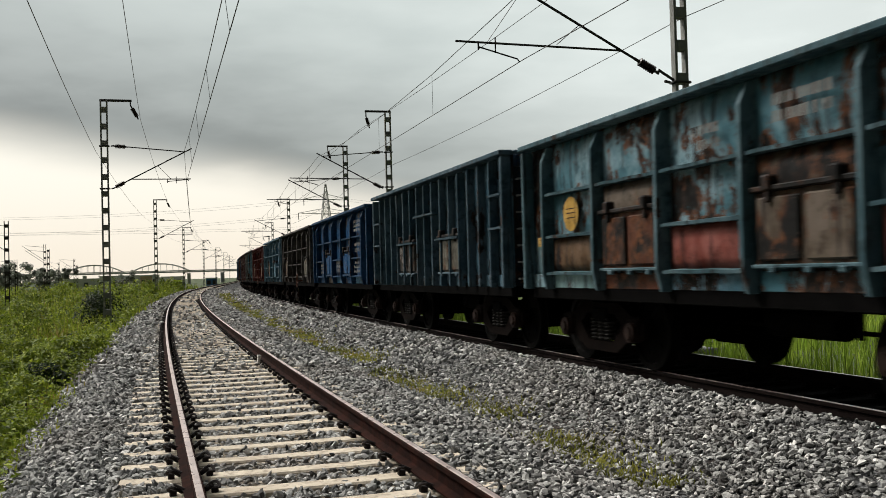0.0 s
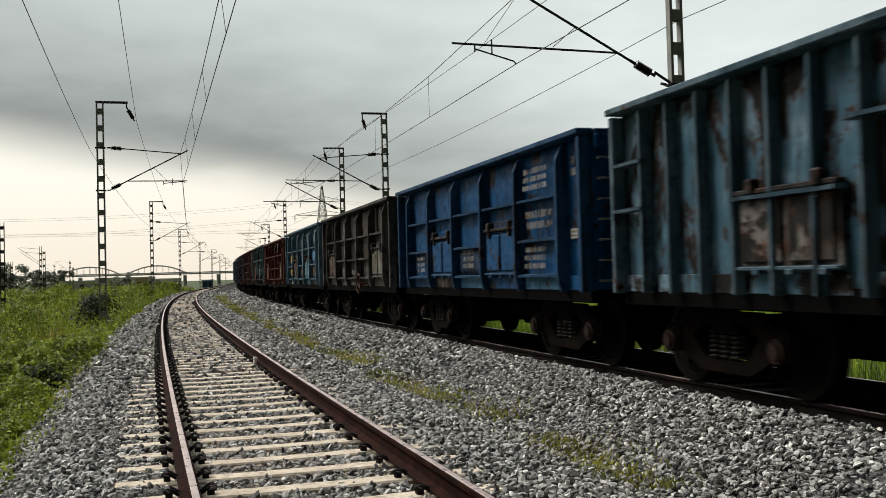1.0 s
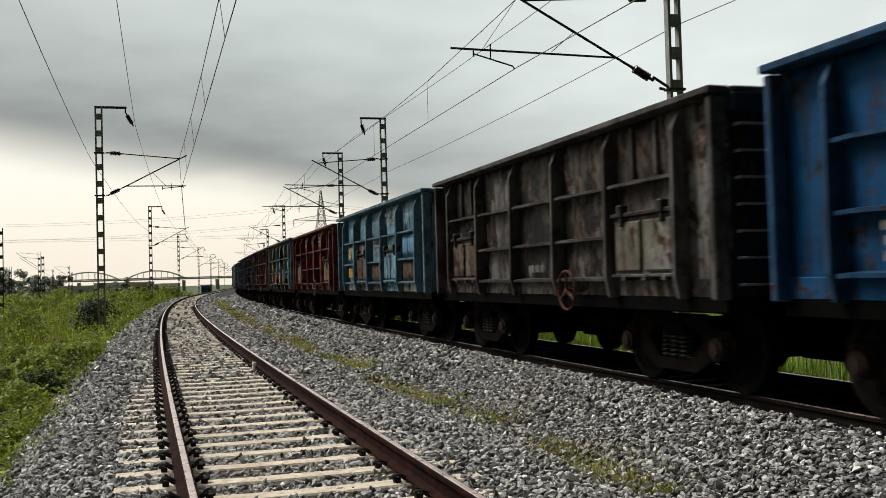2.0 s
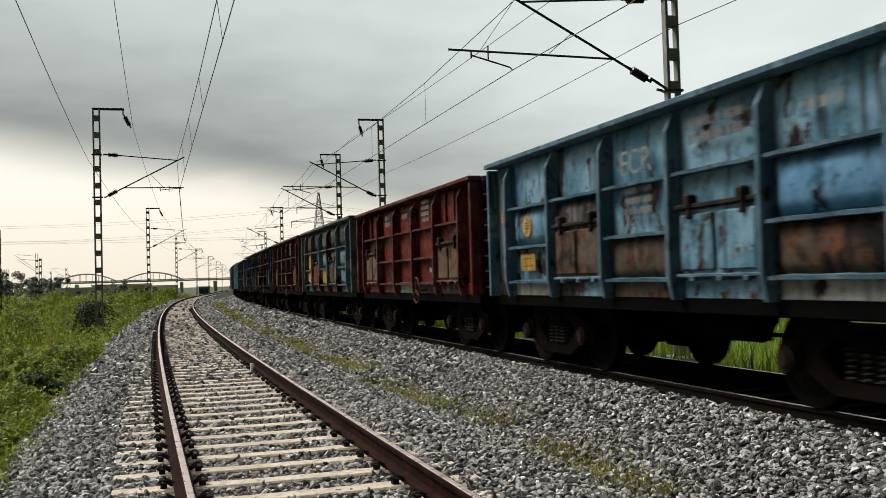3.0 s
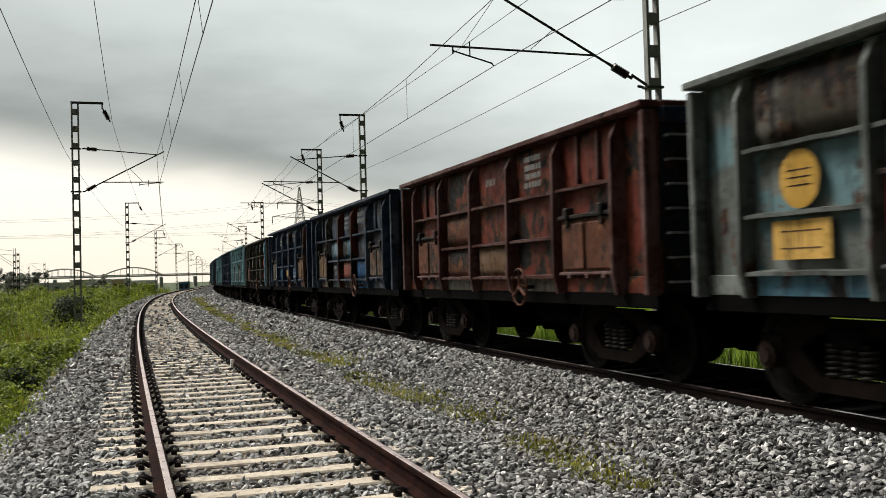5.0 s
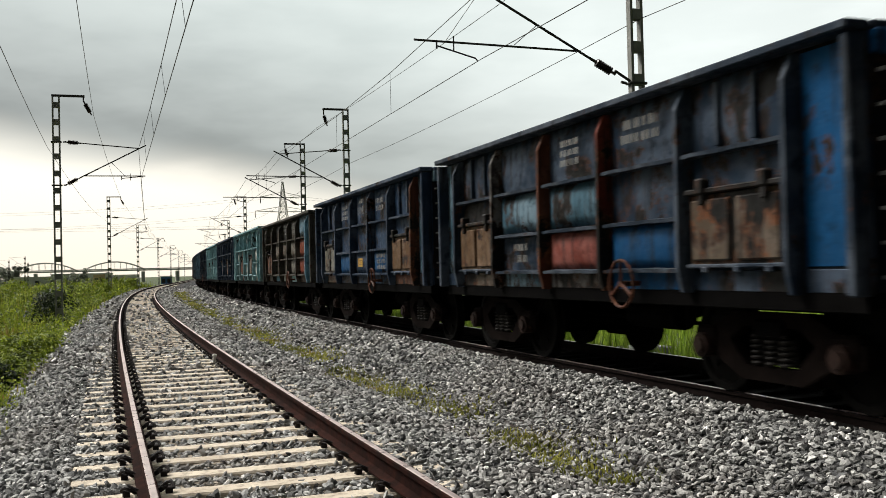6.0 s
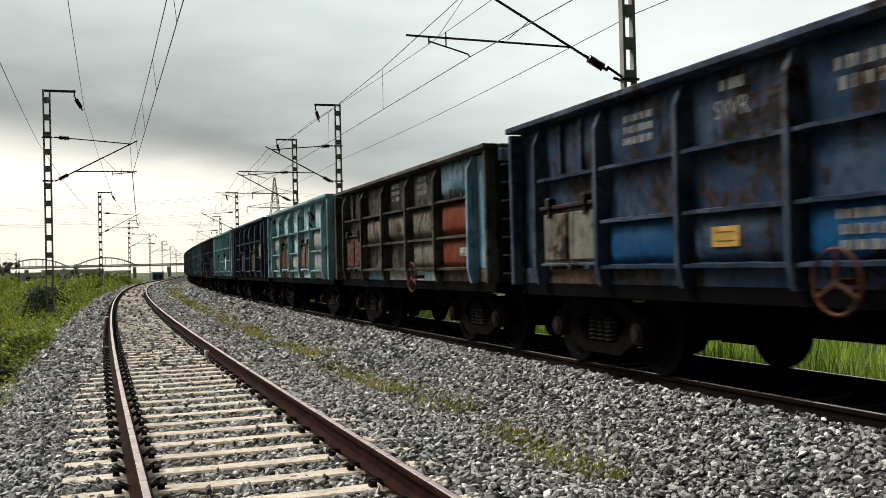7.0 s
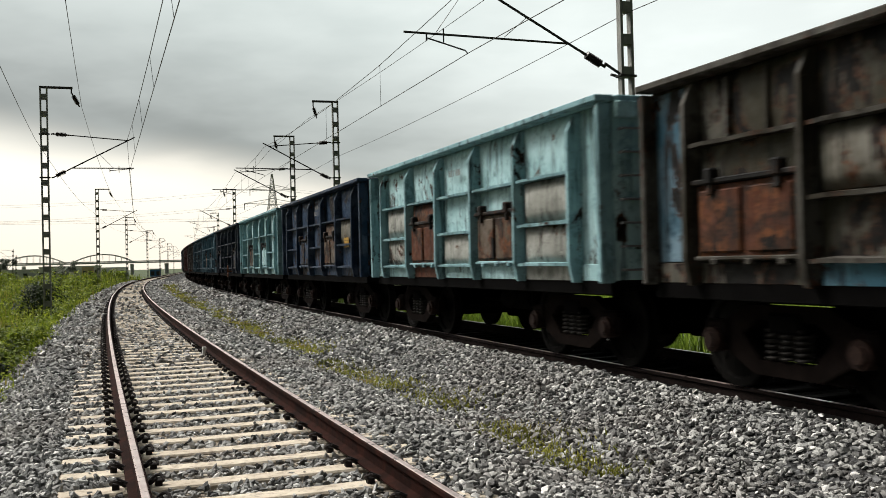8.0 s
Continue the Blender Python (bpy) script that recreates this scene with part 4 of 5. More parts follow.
FLEET = {
    -2: ("mid", SLATE, (SLATE, SLATE), {}), -1: ("mid", INK, (INK, INK), {}),
    0: ("mid", TEAL, (RUSTY, BROWN), dict(corners=(CLEANSKY, None), panels={(0, 0): TANDOOR, (2, 0): BRICK, (4, 0): BRICK, (3, 1): BROWN, (1, 1): BROWN},
        sills={0: AQUA, 2: SKY, 1: RUSTY}, marks=[("disc", 0, 1, 0.0, -0.02, 0.24, YELLOW), ("2", 2, 2, -0.1, -0.1, 0.5, LETTER), ("2", 3, 2, 0, 0.0, 0.85, LETTER), ("plate", 6, 0, 0.0, 0.2, 0.3, YELLOW)])),
    1: ("slim", SLATE, (UMBER, GREYDOOR), dict(marks=[("2", 5, 1, 0, 0, 0.25, LETTER)])),
    2: ("mid", BLUE, (BLUE, BLUE), dict(near_end=BLUE, panels={(2, 0): INK}, sills={2: BRIGHTBLUE, 4: BRIGHTBLUE, 1: UMBER},
        marks=[("3", 4, 2, 0.15, -0.05, 0.9, LETTER), ("2", 5, 2, 0.0, 0.0, 0.45, LETTER), ("2", 4, 1, 0.0, 0.0, 1.0, LETTER), ("3", 2, 0, 0.1, 0.05, 0.6, LETTER), ("3", 4, 0, 0.2, 0.0, 0.8, LETTER), ("3", 0, 0, 0.0, 0.0, 0.6, LETTER), ("plate", 5, 0, 0.1, 0.3, 0.3, OFFWHITE)])),
    3: ("ends", UMBER, (BROWN, GREYDOOR), dict(sills={2: GREYDOOR}, marks=[("1", 2, 0, 0, -0.1, 0.5, LETTER)])),
    4: ("mid", SKY, (BROWN, SKY), dict(corners=(None, GREY), near_end=SKY, panels={(1, 1): UMBER, (2, 0): BROWN, (4, 0): BROWN, (4, 1): BRIGHTBLUE, (0, 1): SKY}, sills={0: OFFWHITE, 4: OFFWHITE, 2: BROWN},
        marks=[("disc", 0, 1, 0.1, 0.0, 0.16, YELLOW), ("plate", 0, 0, 0.1, 0.02, 0.55, YELLOW), ("text:ECR", 2, 2, 0.0, -0.12, 0.42, LETTER), ("2", 3, 2, 0, 0.05, 1.0, LETTER), ("3", 2, 1, 0, 0.1, 0.7, LETTER), ("plate", 6, 1, 0.0, 0.2, 0.32, YELLOW), ("disc", 5, 1, 0.1, -0.1, 0.13, YELLOW), ("1", 4, 2, 0, 0, 0.5, LETTER)])),
    5: ("ends", RED, (TANDOOR, TANDOOR), dict(sills={1: BRICK, 3: GREYDOOR, 4: BROWN, 2: OFFWHITE},
        marks=[("4", 3, 2, -0.05, 0.0, 0.55, LETTER), ("1", 2, 2, 0.0, 0.0, 0.35, LETTER), ("2", 1, 2, 0.0, 0.0, 0.45, LETTER), ("plate", 3, 0, -0.4, 0.0, 0.2, OFFWHITE), ("plate", 5, 1, 0.0, -0.15, 0.18, OFFWHITE)])),
    6: ("mid", GREY, (ORANGE, BROWN), dict(corners=(GREY, None), panels={(3, 2): OLIVE, (2, 2): OLIVE, (1, 2): OLIVE, (0, 2): OLIVE, (4, 2): OLIVE, (4, 0): TEAL, (4, 1): GREY, (2, 1): TEAL, (3, 1): BROWN}, sills={1: BRICK, 3: BRICK, 2: BRICK, 0: SKY, 4: GREYDOOR}, posts={0.82: TEAL, -0.82: TEAL, -2.47: TEAL, -4.11: TEAL},
        marks=[("disc", 0, 1, 0.05, -0.02, 0.26, YELLOW), ("plate", 0, 0, 0.05, 0.02, 0.75, YELLOW), ("plate", 2, 0, 0.0, 0.02, 1.0, YELLOW), ("text:ECR", 2, 2, 0.0, -0.1, 0.36, LETTER), ("1", 3, 2, 0, 0.1, 1.0, LETTER), ("3", 2, 1, 0, 0.05, 0.4, LETTER)])),
    7: ("ends", MAROON, (RUSTY, RUSTY), dict(panels={(1, 1): RUSTY, (2, 0): TANDOOR, (1, 0): RUSTY}, sills={1: GREYDOOR, 3: GREYDOOR}, marks=[("4", 3, 2, 0, 0, 0.6, LETTER), ("1", 2, 2, 0, 0, 0.4, LETTER)])),
    8: ("ends", NAVY, (TANDOOR, BROWN), dict(corners=(BLUE, SLATE), panels={(2, 0): BRICK, (3, 0): BLUE, (1, 1): SLATE, (2, 1): SLATE}, sills={0: BROWN, 2: UMBER, 1: SLATE, 3: BLUE}, posts={0.82: RUSTY, 2.47: UMBER, -0.82: MAROON},
        marks=[("3", 2, 2, 0.05, 0.0, 0.5, LETTER), ("2", 3, 2, 0, 0.05, 0.8, LETTER), ("2", 1, 0, 0.0, 0.0, 0.5, LETTER)])),
    9: ("ends", INK, (GREYDOOR, TANDOOR), dict(corners=(SLATE, None), panels={(1, 0): BLUE, (3, 0): BLUE, (2, 0): INK}, sills={0: BROWN, 4: RUSTY}, posts={-4.11: RUSTY},
        marks=[("3", 1, 2, 0.0, 0.0, 0.6, LETTER), ("1", 2, 2, 0.0, 0.18, 0.4, LETTER), ("text:SWR", 2, 2, 0.0, -0.05, 0.25, LETTER), ("2", 3, 2, 0, 0, 0.6, LETTER), ("plate", 2, 0, 0.15, 0.0, 0.42, YELLOW), ("3", 3, 0, 0, 0, 0.7, LETTER), ("disc", 5, 1, 0, -0.1, 0.14, OFFWHITE)])),
    10: ("ends", OLIVE, (RUSTY, ORANGE), dict(corners=(CLEANSKY, SLATE), posts={-4.11: CLEANSKY}, plain_bays=(4,), panels={(4, 1): ORANGE, (4, 0): ORANGE, (4, 2): SLATE, (3, 0): GREYDOOR, (2, 1): GREYDOOR, (1, 1): GREYDOOR, (3, 1): GREYDOOR}, sills={1: SKY, 2: OFFWHITE, 3: AQUA, 4: BROWN},
        marks=[("3", 3, 2, 0, 0, 0.5, LETTER), ("3", 2, 2, 0, 0, 0.5, LETTER), ("plate", 4, 0, -0.4, 0.0, 0.3, OFFWHITE)])),
    11: ("mid", AQUA, (RUSTY, BROWN), dict(near_end=AQUA, panels={(0, 0): OFFWHITE, (0, 1): OFFWHITE, (2, 0): OFFWHITE, (4, 0): OFFWHITE, (4, 1): OFFWHITE, (1, 1): RUSTY}, sills={1: RUSTY, 4: OFFWHITE}, marks=[("1", 2, 2, 0, 0, 0.5, LETTER)])),
    12: ("mid", INK, (INK, BROWN), dict(panels={(4, 1): GREYDOOR, (3, 1): BROWN}, marks=[("plate", 4, 0, 0.0, 0.3, 0.5, YELLOW), ("2", 2, 2, 0, 0, 0.5, LETTER)])),
    13: ("mid", AQUA, (GREYDOOR, AQUA), {}), 14: ("ends", NAVY, (NAVY, NAVY), {}), 15: ("mid", SKY, (BROWN, SKY), {}),
    16: ("mid", SLATE, (SLATE, BROWN), {}), 17: ("ends", UMBER, (RUSTY, BROWN), {}), 18: ("mid", MAROON, (RUSTY, BROWN), {}), 19: ("mid", UMBER, (BROWN, BROWN), {})}
LOOK = {
    TEAL: "teal open goods wagon with rust patches and worn lettering", SLATE: "dirty slate-blue open goods wagon with coal dust", BLUE: "bright blue open goods wagon with white lettering",
    UMBER: "sooty dark brown open goods wagon", SKY: "light blue open goods wagon with rusted doors", RED: "oxide red open goods wagon with tan doors",
    GREY: "blue-grey open goods wagon with red and yellow panels", MAROON: "dark maroon weathered open goods wagon", NAVY: "navy blue open goods wagon, heavily soiled",
    INK: "dark blue open goods wagon with grey doors", OLIVE: "olive-grey open goods wagon with rust and an orange door",
    BROWN: "mottled brown rusted open goods wagon", AQUA: "pale turquoise open goods wagon with rust stains"}


def build_train():
    rnd = random.Random(8)
    spare = [UMBER, NAVY, SLATE, MAROON, INK, BROWN, SKY]
    for n in range(-2, 37):
        if n in FLEET:
            kind, body, doors, more = FLEET[n]
        else:
            kind, body = rnd.choice(("mid", "ends")), rnd.choice(spare)
            doors, more = (rnd.choice((BROWN, RUSTY, body)), body), {}
        build_wagon(n, kind, body, doors, LOOK[body], **more)


build_train()


# ---- overhead line ----
LEFT_MASTS = (-9.0, 41.0, 92.0, 142.0, 192.0, 242.0, 292.0, 342.0)
RIGHT_MASTS = (-36.0, 17.6, 44.5, 57.0, 97.0, 140.0, 190.0, 240.0, 290.0)
MAST_L, MAST_R = -3.15, 9.3


def mast_meshes(reg_a, reg_b, reach):
    """reg_a, reg_b: the ends of the register tube (out, up); reach: the contact wire."""
    M = {}
    top, base = 8.6, -1.2
    bm = bmesh.new()
    box(bm, 0, 0, (top + base) / 2, 0.06, 0.17, top - base, 0.006)
    M["channel"] = mesh_of(bm, "channel")
    bm = bmesh.new()
    box(bm, 0, 0, 0, 0.185, 0.19, 0.22, 0.004)
    M["batten"] = mesh_of(bm, "batten_plate")
    bm = bmesh.new()
    box(bm, 0.46, 0, top + 0.02, 1.24, 0.10, 0.09, 0.008)
    box(bm, 1.03, 0, top - 0.1, 0.05, 0.06, 0.2, 0.006)
    M["top_arm"] = mesh_of(bm, "top_arm")
    bm = bmesh.new()                                 # ribbed insulator along +x, turned as one body
    prof = [(0.0, 0.0), (0.0, 0.03), (0.12, 0.03)]
    for k in range(8):
        prof += [(0.13 + 0.048 * k, 0.092), (0.15 + 0.048 * k, 0.085), (0.166 + 0.048 * k, 0.045)]
    prof += [(0.53, 0.03), (0.62, 0.03), (0.62, 0.0)]
    rings = [[bm.verts.new((x, max(r, 0.001) * math.cos(2 * math.pi * k / 10), max(r, 0.001) * math.sin(2 * math.pi * k / 10))) for k in range(10)] for x, r in prof]
    for p, q in zip(rings, rings[1:]):
        for k in range(10):
            bm.faces.new((p[k], p[(k + 1) % 10], q[(k + 1) % 10], q[k]))
    M["insulator"] = mesh_of(bm, "insulator")
    bm = bmesh.new()
    tube(bm, (0.9, 0, 6.74), (3.12, 0, 6.56), 0.022, 8)
    M["stay_tube"] = mesh_of(bm, "stay_tube")
    bm = bmesh.new()
    tube(bm, (0.83, 0, 5.34), (3.40, 0, 6.70), 0.027, 8)
    M["bracket_tube"] = mesh_of(bm, "bracket_tube")
    bm = bmesh.new()
    tube(bm, (reg_a[0], 0, reg_a[1]), (reg_b[0], 0, reg_b[1]), 0.022, 8)
    tube(bm, (2.05, 0, 5.98), (2.55, 0, reg_b[1] + 0.01), 0.008, 6)
    M["register_tube"] = mesh_of(bm, "register_tube")
    bm = bmesh.new()
    rx, rz = reach
    k = 1 if reg_b[0] < 4 else -1
    top_z = reg_b[1]
    tube(bm, (rx - 0.85 * k, 0.03, top_z), (rx - 0.85 * k, 0.03, top_z - 0.16), 0.016, 6)
    tube(bm, (rx - 0.85 * k, 0.03, top_z - 0.10), (rx - 0.05 * k, 0.03, rz + 0.06), 0.016, 6)
    tube(bm, (rx - 0.05 * k, 0.03, rz + 0.06), (rx, 0.03, rz), 0.014, 6)
    tube(bm, (rx - 0.5 * k, 0.03, top_z + 0.10), (rx - 0.5 * k, 0.03, top_z - 0.18), 0.014, 6)
    M["steady_arm"] = mesh_of(bm, "steady_arm")
    bm = bmesh.new()
    box(bm, 0, 0, 0, 0.40, 0.22, 0.05, 0.01)
    tube(bm, (0.24, 0, 0), (0.36, 0, 0.02), 0.03, 8)
    M["clamp"] = mesh_of(bm, "clamp")
    bm = bmesh.new()
    tube(bm, (0.05, 0, 4.80), (0.50, 0, 5.06), 0.03, 8)
    M["strut"] = mesh_of(bm, "strut")
    M["stay_wire"] = mesh_of(wire_mesh([(4.2, 0, 5.42), (3.46, 0, 6.45)], 0.007, 5), "stay_wire")
    bm = bmesh.new()
    box(bm, 0, 0, -1.05, 0.9, 0.8, 0.7, 0.03)
    M["foot"] = mesh_of(bm, "footing")
    return M


MM = {1: mast_meshes((1.0, 5.43), (3.35, 5.44), (3.27, 5.36)), -1: mast_meshes((1.12, 5.50), (4.65, 5.55), (3.35, 5.18))}
CONTACT, MESSENGER = 5.36, 6.58


def build_mast(s, u, sgn, label, lift=0.0, longer=0.0):
    x, y, th = along(s, u)
    low = pose(longer, 0, -0.07 - 0.3 * longer) if sgn < 0 else Matrix.Identity(4)
    m = thing("catenary_mast", label, "catenary mast", pose(x, y, lift, 0, 0, -math.degrees(th) + (0 if sgn > 0 else 180)), group="masts of the overhead line")
    p = lambda name, key, mat, at=None, lab="": part(name, MM[sgn][key], mat, m, lab, at)
    for dx in (-0.12, 0.12):
        p("channel", "channel", GALV, pose(dx, 0, 0))
    for k in range(14):
        p("batten_plate", "batten", GALV, pose(0, 0, -0.6 + 0.68 * k))
    p("top_arm", "top_arm", IRON)
    p("insulator", "insulator", PORCELAIN, pose(1.04, 0, 8.42, 0, 62 if sgn > 0 else 106, 0), "ribbed brown porcelain insulator")
    p("insulator", "insulator", PORCELAIN, low @ pose(0.30, 0, 6.78, 0, 4, 0), "ribbed brown porcelain insulator")
    p("insulator", "insulator", PORCELAIN, low @ pose(0.30, 0, 5.06, 0, -28, 0), "ribbed brown porcelain insulator")
    p("clamp", "clamp", IRON, pose(0, 0, 6.77 if sgn > 0 else 6.70))
    p("clamp", "clamp", IRON, pose(0, 0, 5.05 if not longer else 4.76))
    if longer:
        p("strut", "strut", IRON, pose(0, 0, -0.05))
        p("stay_wire", "stay_wire", WIRE)
    for k in ("stay_tube", "bracket_tube", "register_tube", "steady_arm"):
        p(k, k, IRON, low)
    p("footing", "foot", CONCRETE)
    return m


def build_overhead():
    for s in LEFT_MASTS:
        build_mast(s, MAST_L, 1, "galvanised lattice mast with a cantilever over the near track")
    for s in RIGHT_MASTS:
        near = s == 17.6
        build_mast(s, MAST_R + (0.11 if near else 0), -1, "galvanised lattice mast beside the far track", 0.35, 0.19 if near else 0.0)
    for masts, u, sgn, dz in ((LEFT_MASTS, MAST_L, 1, 0.0), (RIGHT_MASTS, MAST_R, -1, 0.1)):
        cu, mu = (u + 3.184, u + 3.108) if sgn > 0 else (u - 3.35, u - 3.35)
        first = {0: -0.15 if sgn > 0 else 0.0}
        hung = MESSENGER + (0.0 if sgn > 0 else 0.22)
        c, ms, drops = [], [], []
        for i, (a, b) in enumerate(zip(masts, masts[1:])):
            L = b - a
            n = max(4, int(L / 6))
            # the wires run straight from mast to mast
            ca, cb = along(a, cu + first.get(i, 0)), along(b, cu)
            ma, mb = along(a, mu + first.get(i, 0)), along(b, mu)
            for k in range(n):
                f = k / n
                sag = 4 * f * (1 - f) * 0.55 * min(1, (L / 50) ** (2 if sgn > 0 else 0.7))
                c.append((ca[0] + (cb[0] - ca[0]) * f, ca[1] + (cb[1] - ca[1]) * f, CONTACT + dz))
                ms.append((ma[0] + (mb[0] - ma[0]) * f, ma[1] + (mb[1] - ma[1]) * f, hung - sag))
                if 0 < k:
                    drops.append((c[-1], ms[-1]))
        for name, pts, r in (("contact_wire", c, 0.009), ("messenger_wire", ms, 0.009)):
            o = part(name, wire_mesh(pts, r), WIRE)
            tagged(o, "thin dark overhead wire hung along the railway", "overhead wire", "overhead wires")
            if name == "contact_wire":
                for a, b in drops:
                    part("dropper", wire_mesh([a, b], 0.005, 4), WIRE, o)
        for uu, z, name in ((u + (1.41 if sgn > 0 else -1.35), 7.85 + 2.5 * dz, "feeder_wire"), (u + (-0.33 if sgn > 0 else 0.23), (6.55 if sgn > 0 else 6.37) + dz, "earth_wire")):
            pts = []
            shift = {(-9.0, "feeder_wire"): -0.3, (-9.0, "earth_wire"): 0.42, (17.6, "feeder_wire"): 0.52}
            for a, b in zip(masts, masts[1:]):
                p0, p1 = along(a, uu + shift.get((a, name), 0)), along(b, uu + shift.get((b, name), 0))
                for k in range(10):
                    f = k / 10
                    pts.append((p0[0] + (p1[0] - p0[0]) * f, p0[1] + (p1[1] - p0[1]) * f, z - 4 * f * (1 - f) * 0.4 * min(1, ((b - a) / 50) ** 2)))
            tagged(part(name, wire_mesh(pts, 0.009), WIRE), "thin dark overhead wire strung from mast to mast", "overhead wire", "overhead wires")


build_overhead()


# ---- stones of the ballast ----
def rock_templates(k, seed):
    rnd = np.random.RandomState(seed)
    bm = bmesh.new()
    bmesh.ops.create_icosphere(bm, subdivisions=1, radius=1.0)
    v = np.array([p.co[:] for p in bm.verts])
    f = np.array([[q.index for q in t.verts] for t in bm.faces])
    bm.free()
    out = []
    for _ in range(k):
        w = v * (1 + rnd.uniform(-0.35, 0.35, (len(v), 1))) * np.array([[rnd.uniform(1.1, 1.6), rnd.uniform(0.7, 1.1), rnd.uniform(0.38, 0.7)]])
        for _ in range(3):                            # broken flat faces
            d = rnd.normal(size=3)
            d /= np.linalg.norm(d)
            over = np.maximum(w @ d - 0.5, 0)
            w = w - over[:, None] * d
        out.append(w)
    return out, f


ROCKS, ROCK_F = rock_templates(16, 3)


def random_turns(rnd, n, flat=0.0):
    """Random turns; flat: how far they keep to turning about the upright axis."""
    q = rnd.normal(size=(n, 4))
    q[:, 1:3] *= 1 - flat
    q /= np.linalg.norm(q, axis=1)[:, None]
    w, x, y, z = q.T
    return np.stack([np.stack([1 - 2 * (y * y + z * z), 2 * (x * y - z * w), 2 * (x * z + y * w)], -1),
                     np.stack([2 * (x * y + z * w), 1 - 2 * (x * x + z * z), 2 * (y * z - x * w)], -1),
                     np.stack([2 * (x * z - y * w), 2 * (y * z + x * w), 1 - 2 * (x * x + y * y)], -1)], 1)


def on_line(s, u):
    """Arrays of x and y for arrays of s and u."""
    g = np.arange(0, len(_line)) * STEP
    L = np.array(_line)
    behind = np.minimum(s, 0)
    th = np.interp(s, g, L[:, 2]) + CURVE * behind
    return np.interp(s, g, L[:, 0]) + CURVE * behind ** 2 / 2 + u * np.cos(th), np.interp(s, g, L[:, 1]) + behind - u * np.sin(th)


def bed_height(u):
    return np.interp(u, [p[0] for p in PROFILE], [p[1] for p in PROFILE])


def clear_of_track(s, u, size):
    ok = np.ones(len(s), bool)
    for mid in (0.0, TRACK_B):
        for r in (-0.838, 0.838):
            ok &= np.abs(u - mid - r) > 0.085 + size * 0.6
        ph = (s - SLEEPER_FIRST) / SLEEPER_GAP
        d = np.abs(ph - np.round(ph)) * SLEEPER_GAP
        keep = (np.abs(u - mid) > 1.38) | ((u - mid > 0.9) & (mid == 0.0)) | (d > 0.098 + size * 0.28) | (np.random.RandomState(7).rand(len(s)) < np.clip(0.06 + 0.002 * s, 0.08, 0.18))
        ok &= keep
    return ok


def scatter(s0, s1, u0, u1, density, size, seed):
    rnd = np.random.RandomState(seed)
    n = int((s1 - s0) * (u1 - u0) * density)
    s, u = rnd.uniform(s0, s1, n), rnd.uniform(u0, u1, n)
    k = size * rnd.uniform(0.55, 1.25, n)
    strip = (np.abs(u - 2.95 - 0.15 * np.sin(s * 0.7)) < 0.22) & (rnd.rand(n) < 0.5)
    thin = (np.abs(u) < 0.8) & (rnd.rand(n) < (0.38 + 0.5 * np.clip((s - 12) / 45, 0, 1)) * (0.75 + 0.35 * (np.sin(s * 0.55 + 2.0 * u) > -0.2)))
    ok = clear_of_track(s, u, k) & ~strip & ~thin
    return s[ok], u[ok], k[ok]


def build_ballast():
    sets = [scatter(5.0, 16.0, -2.6, -0.7, 600, 0.033, 1), scatter(5.0, 16.0, -0.7, 4.8, 560, 0.033, 6), scatter(16.0, 32.0, -2.7, 4.8, 195, 0.05, 2), scatter(32.0, 62.0, -2.7, 4.8, 64, 0.077, 3), scatter(62.0, 130.0, -2.7, 5.0, 20, 0.115, 5),
            scatter(-10.0, 26.0, 7.0, 8.6, 70, 0.05, 4), scatter(-12.0, 5.0, -2.6, 5.0, 45, 0.055, 7)]
    s, u, k = (np.concatenate([q[i] for q in sets]) for i in range(3))
    rnd = np.random.RandomState(11)
    n = len(s)
    x, y = on_line(s, u)
    z = bed_height(u) + k * rnd.uniform(0.0, 0.75, n)
    ballast = thing("ballast", "loose grey broken stones heaped along the tracks", "ballast", kind="stuff")
    near = np.argsort((s - 8.6) ** 2 + (u - 1.9) ** 2)[:300]
    single = np.zeros(n, bool)
    single[near] = True
    turns = random_turns(rnd, n, 0.7)
    which = rnd.randint(0, len(ROCKS), n)
    meshes = [mesh_from(w, ROCK_F, "stone") for w in ROCKS]
    for i in near:
        m = Matrix.Translation((x[i], y[i], z[i])) @ Matrix(turns[i].tolist()).to_4x4() @ Matrix.Diagonal((k[i], k[i], k[i], 1))
        part("stone", meshes[which[i]], LOOSE, ballast, at=m)
    rest = np.where(~single)[0]
    T = np.array(ROCKS)[which[rest]] * k[rest][:, None, None]
    V = np.einsum("nij,nkj->nki", turns[rest], T) + np.stack([x[rest], y[rest], z[rest]], 1)[:, None, :]
    nv = V.shape[1]
    F = (ROCK_F[None] + (np.arange(len(rest)) * nv)[:, None, None]).reshape(-1, 3)
    o = part("stones", mesh_from(V.reshape(-1, 3), F, "stones"), STONE, ballast)
    o["kind"] = "stuff"


build_ballast()


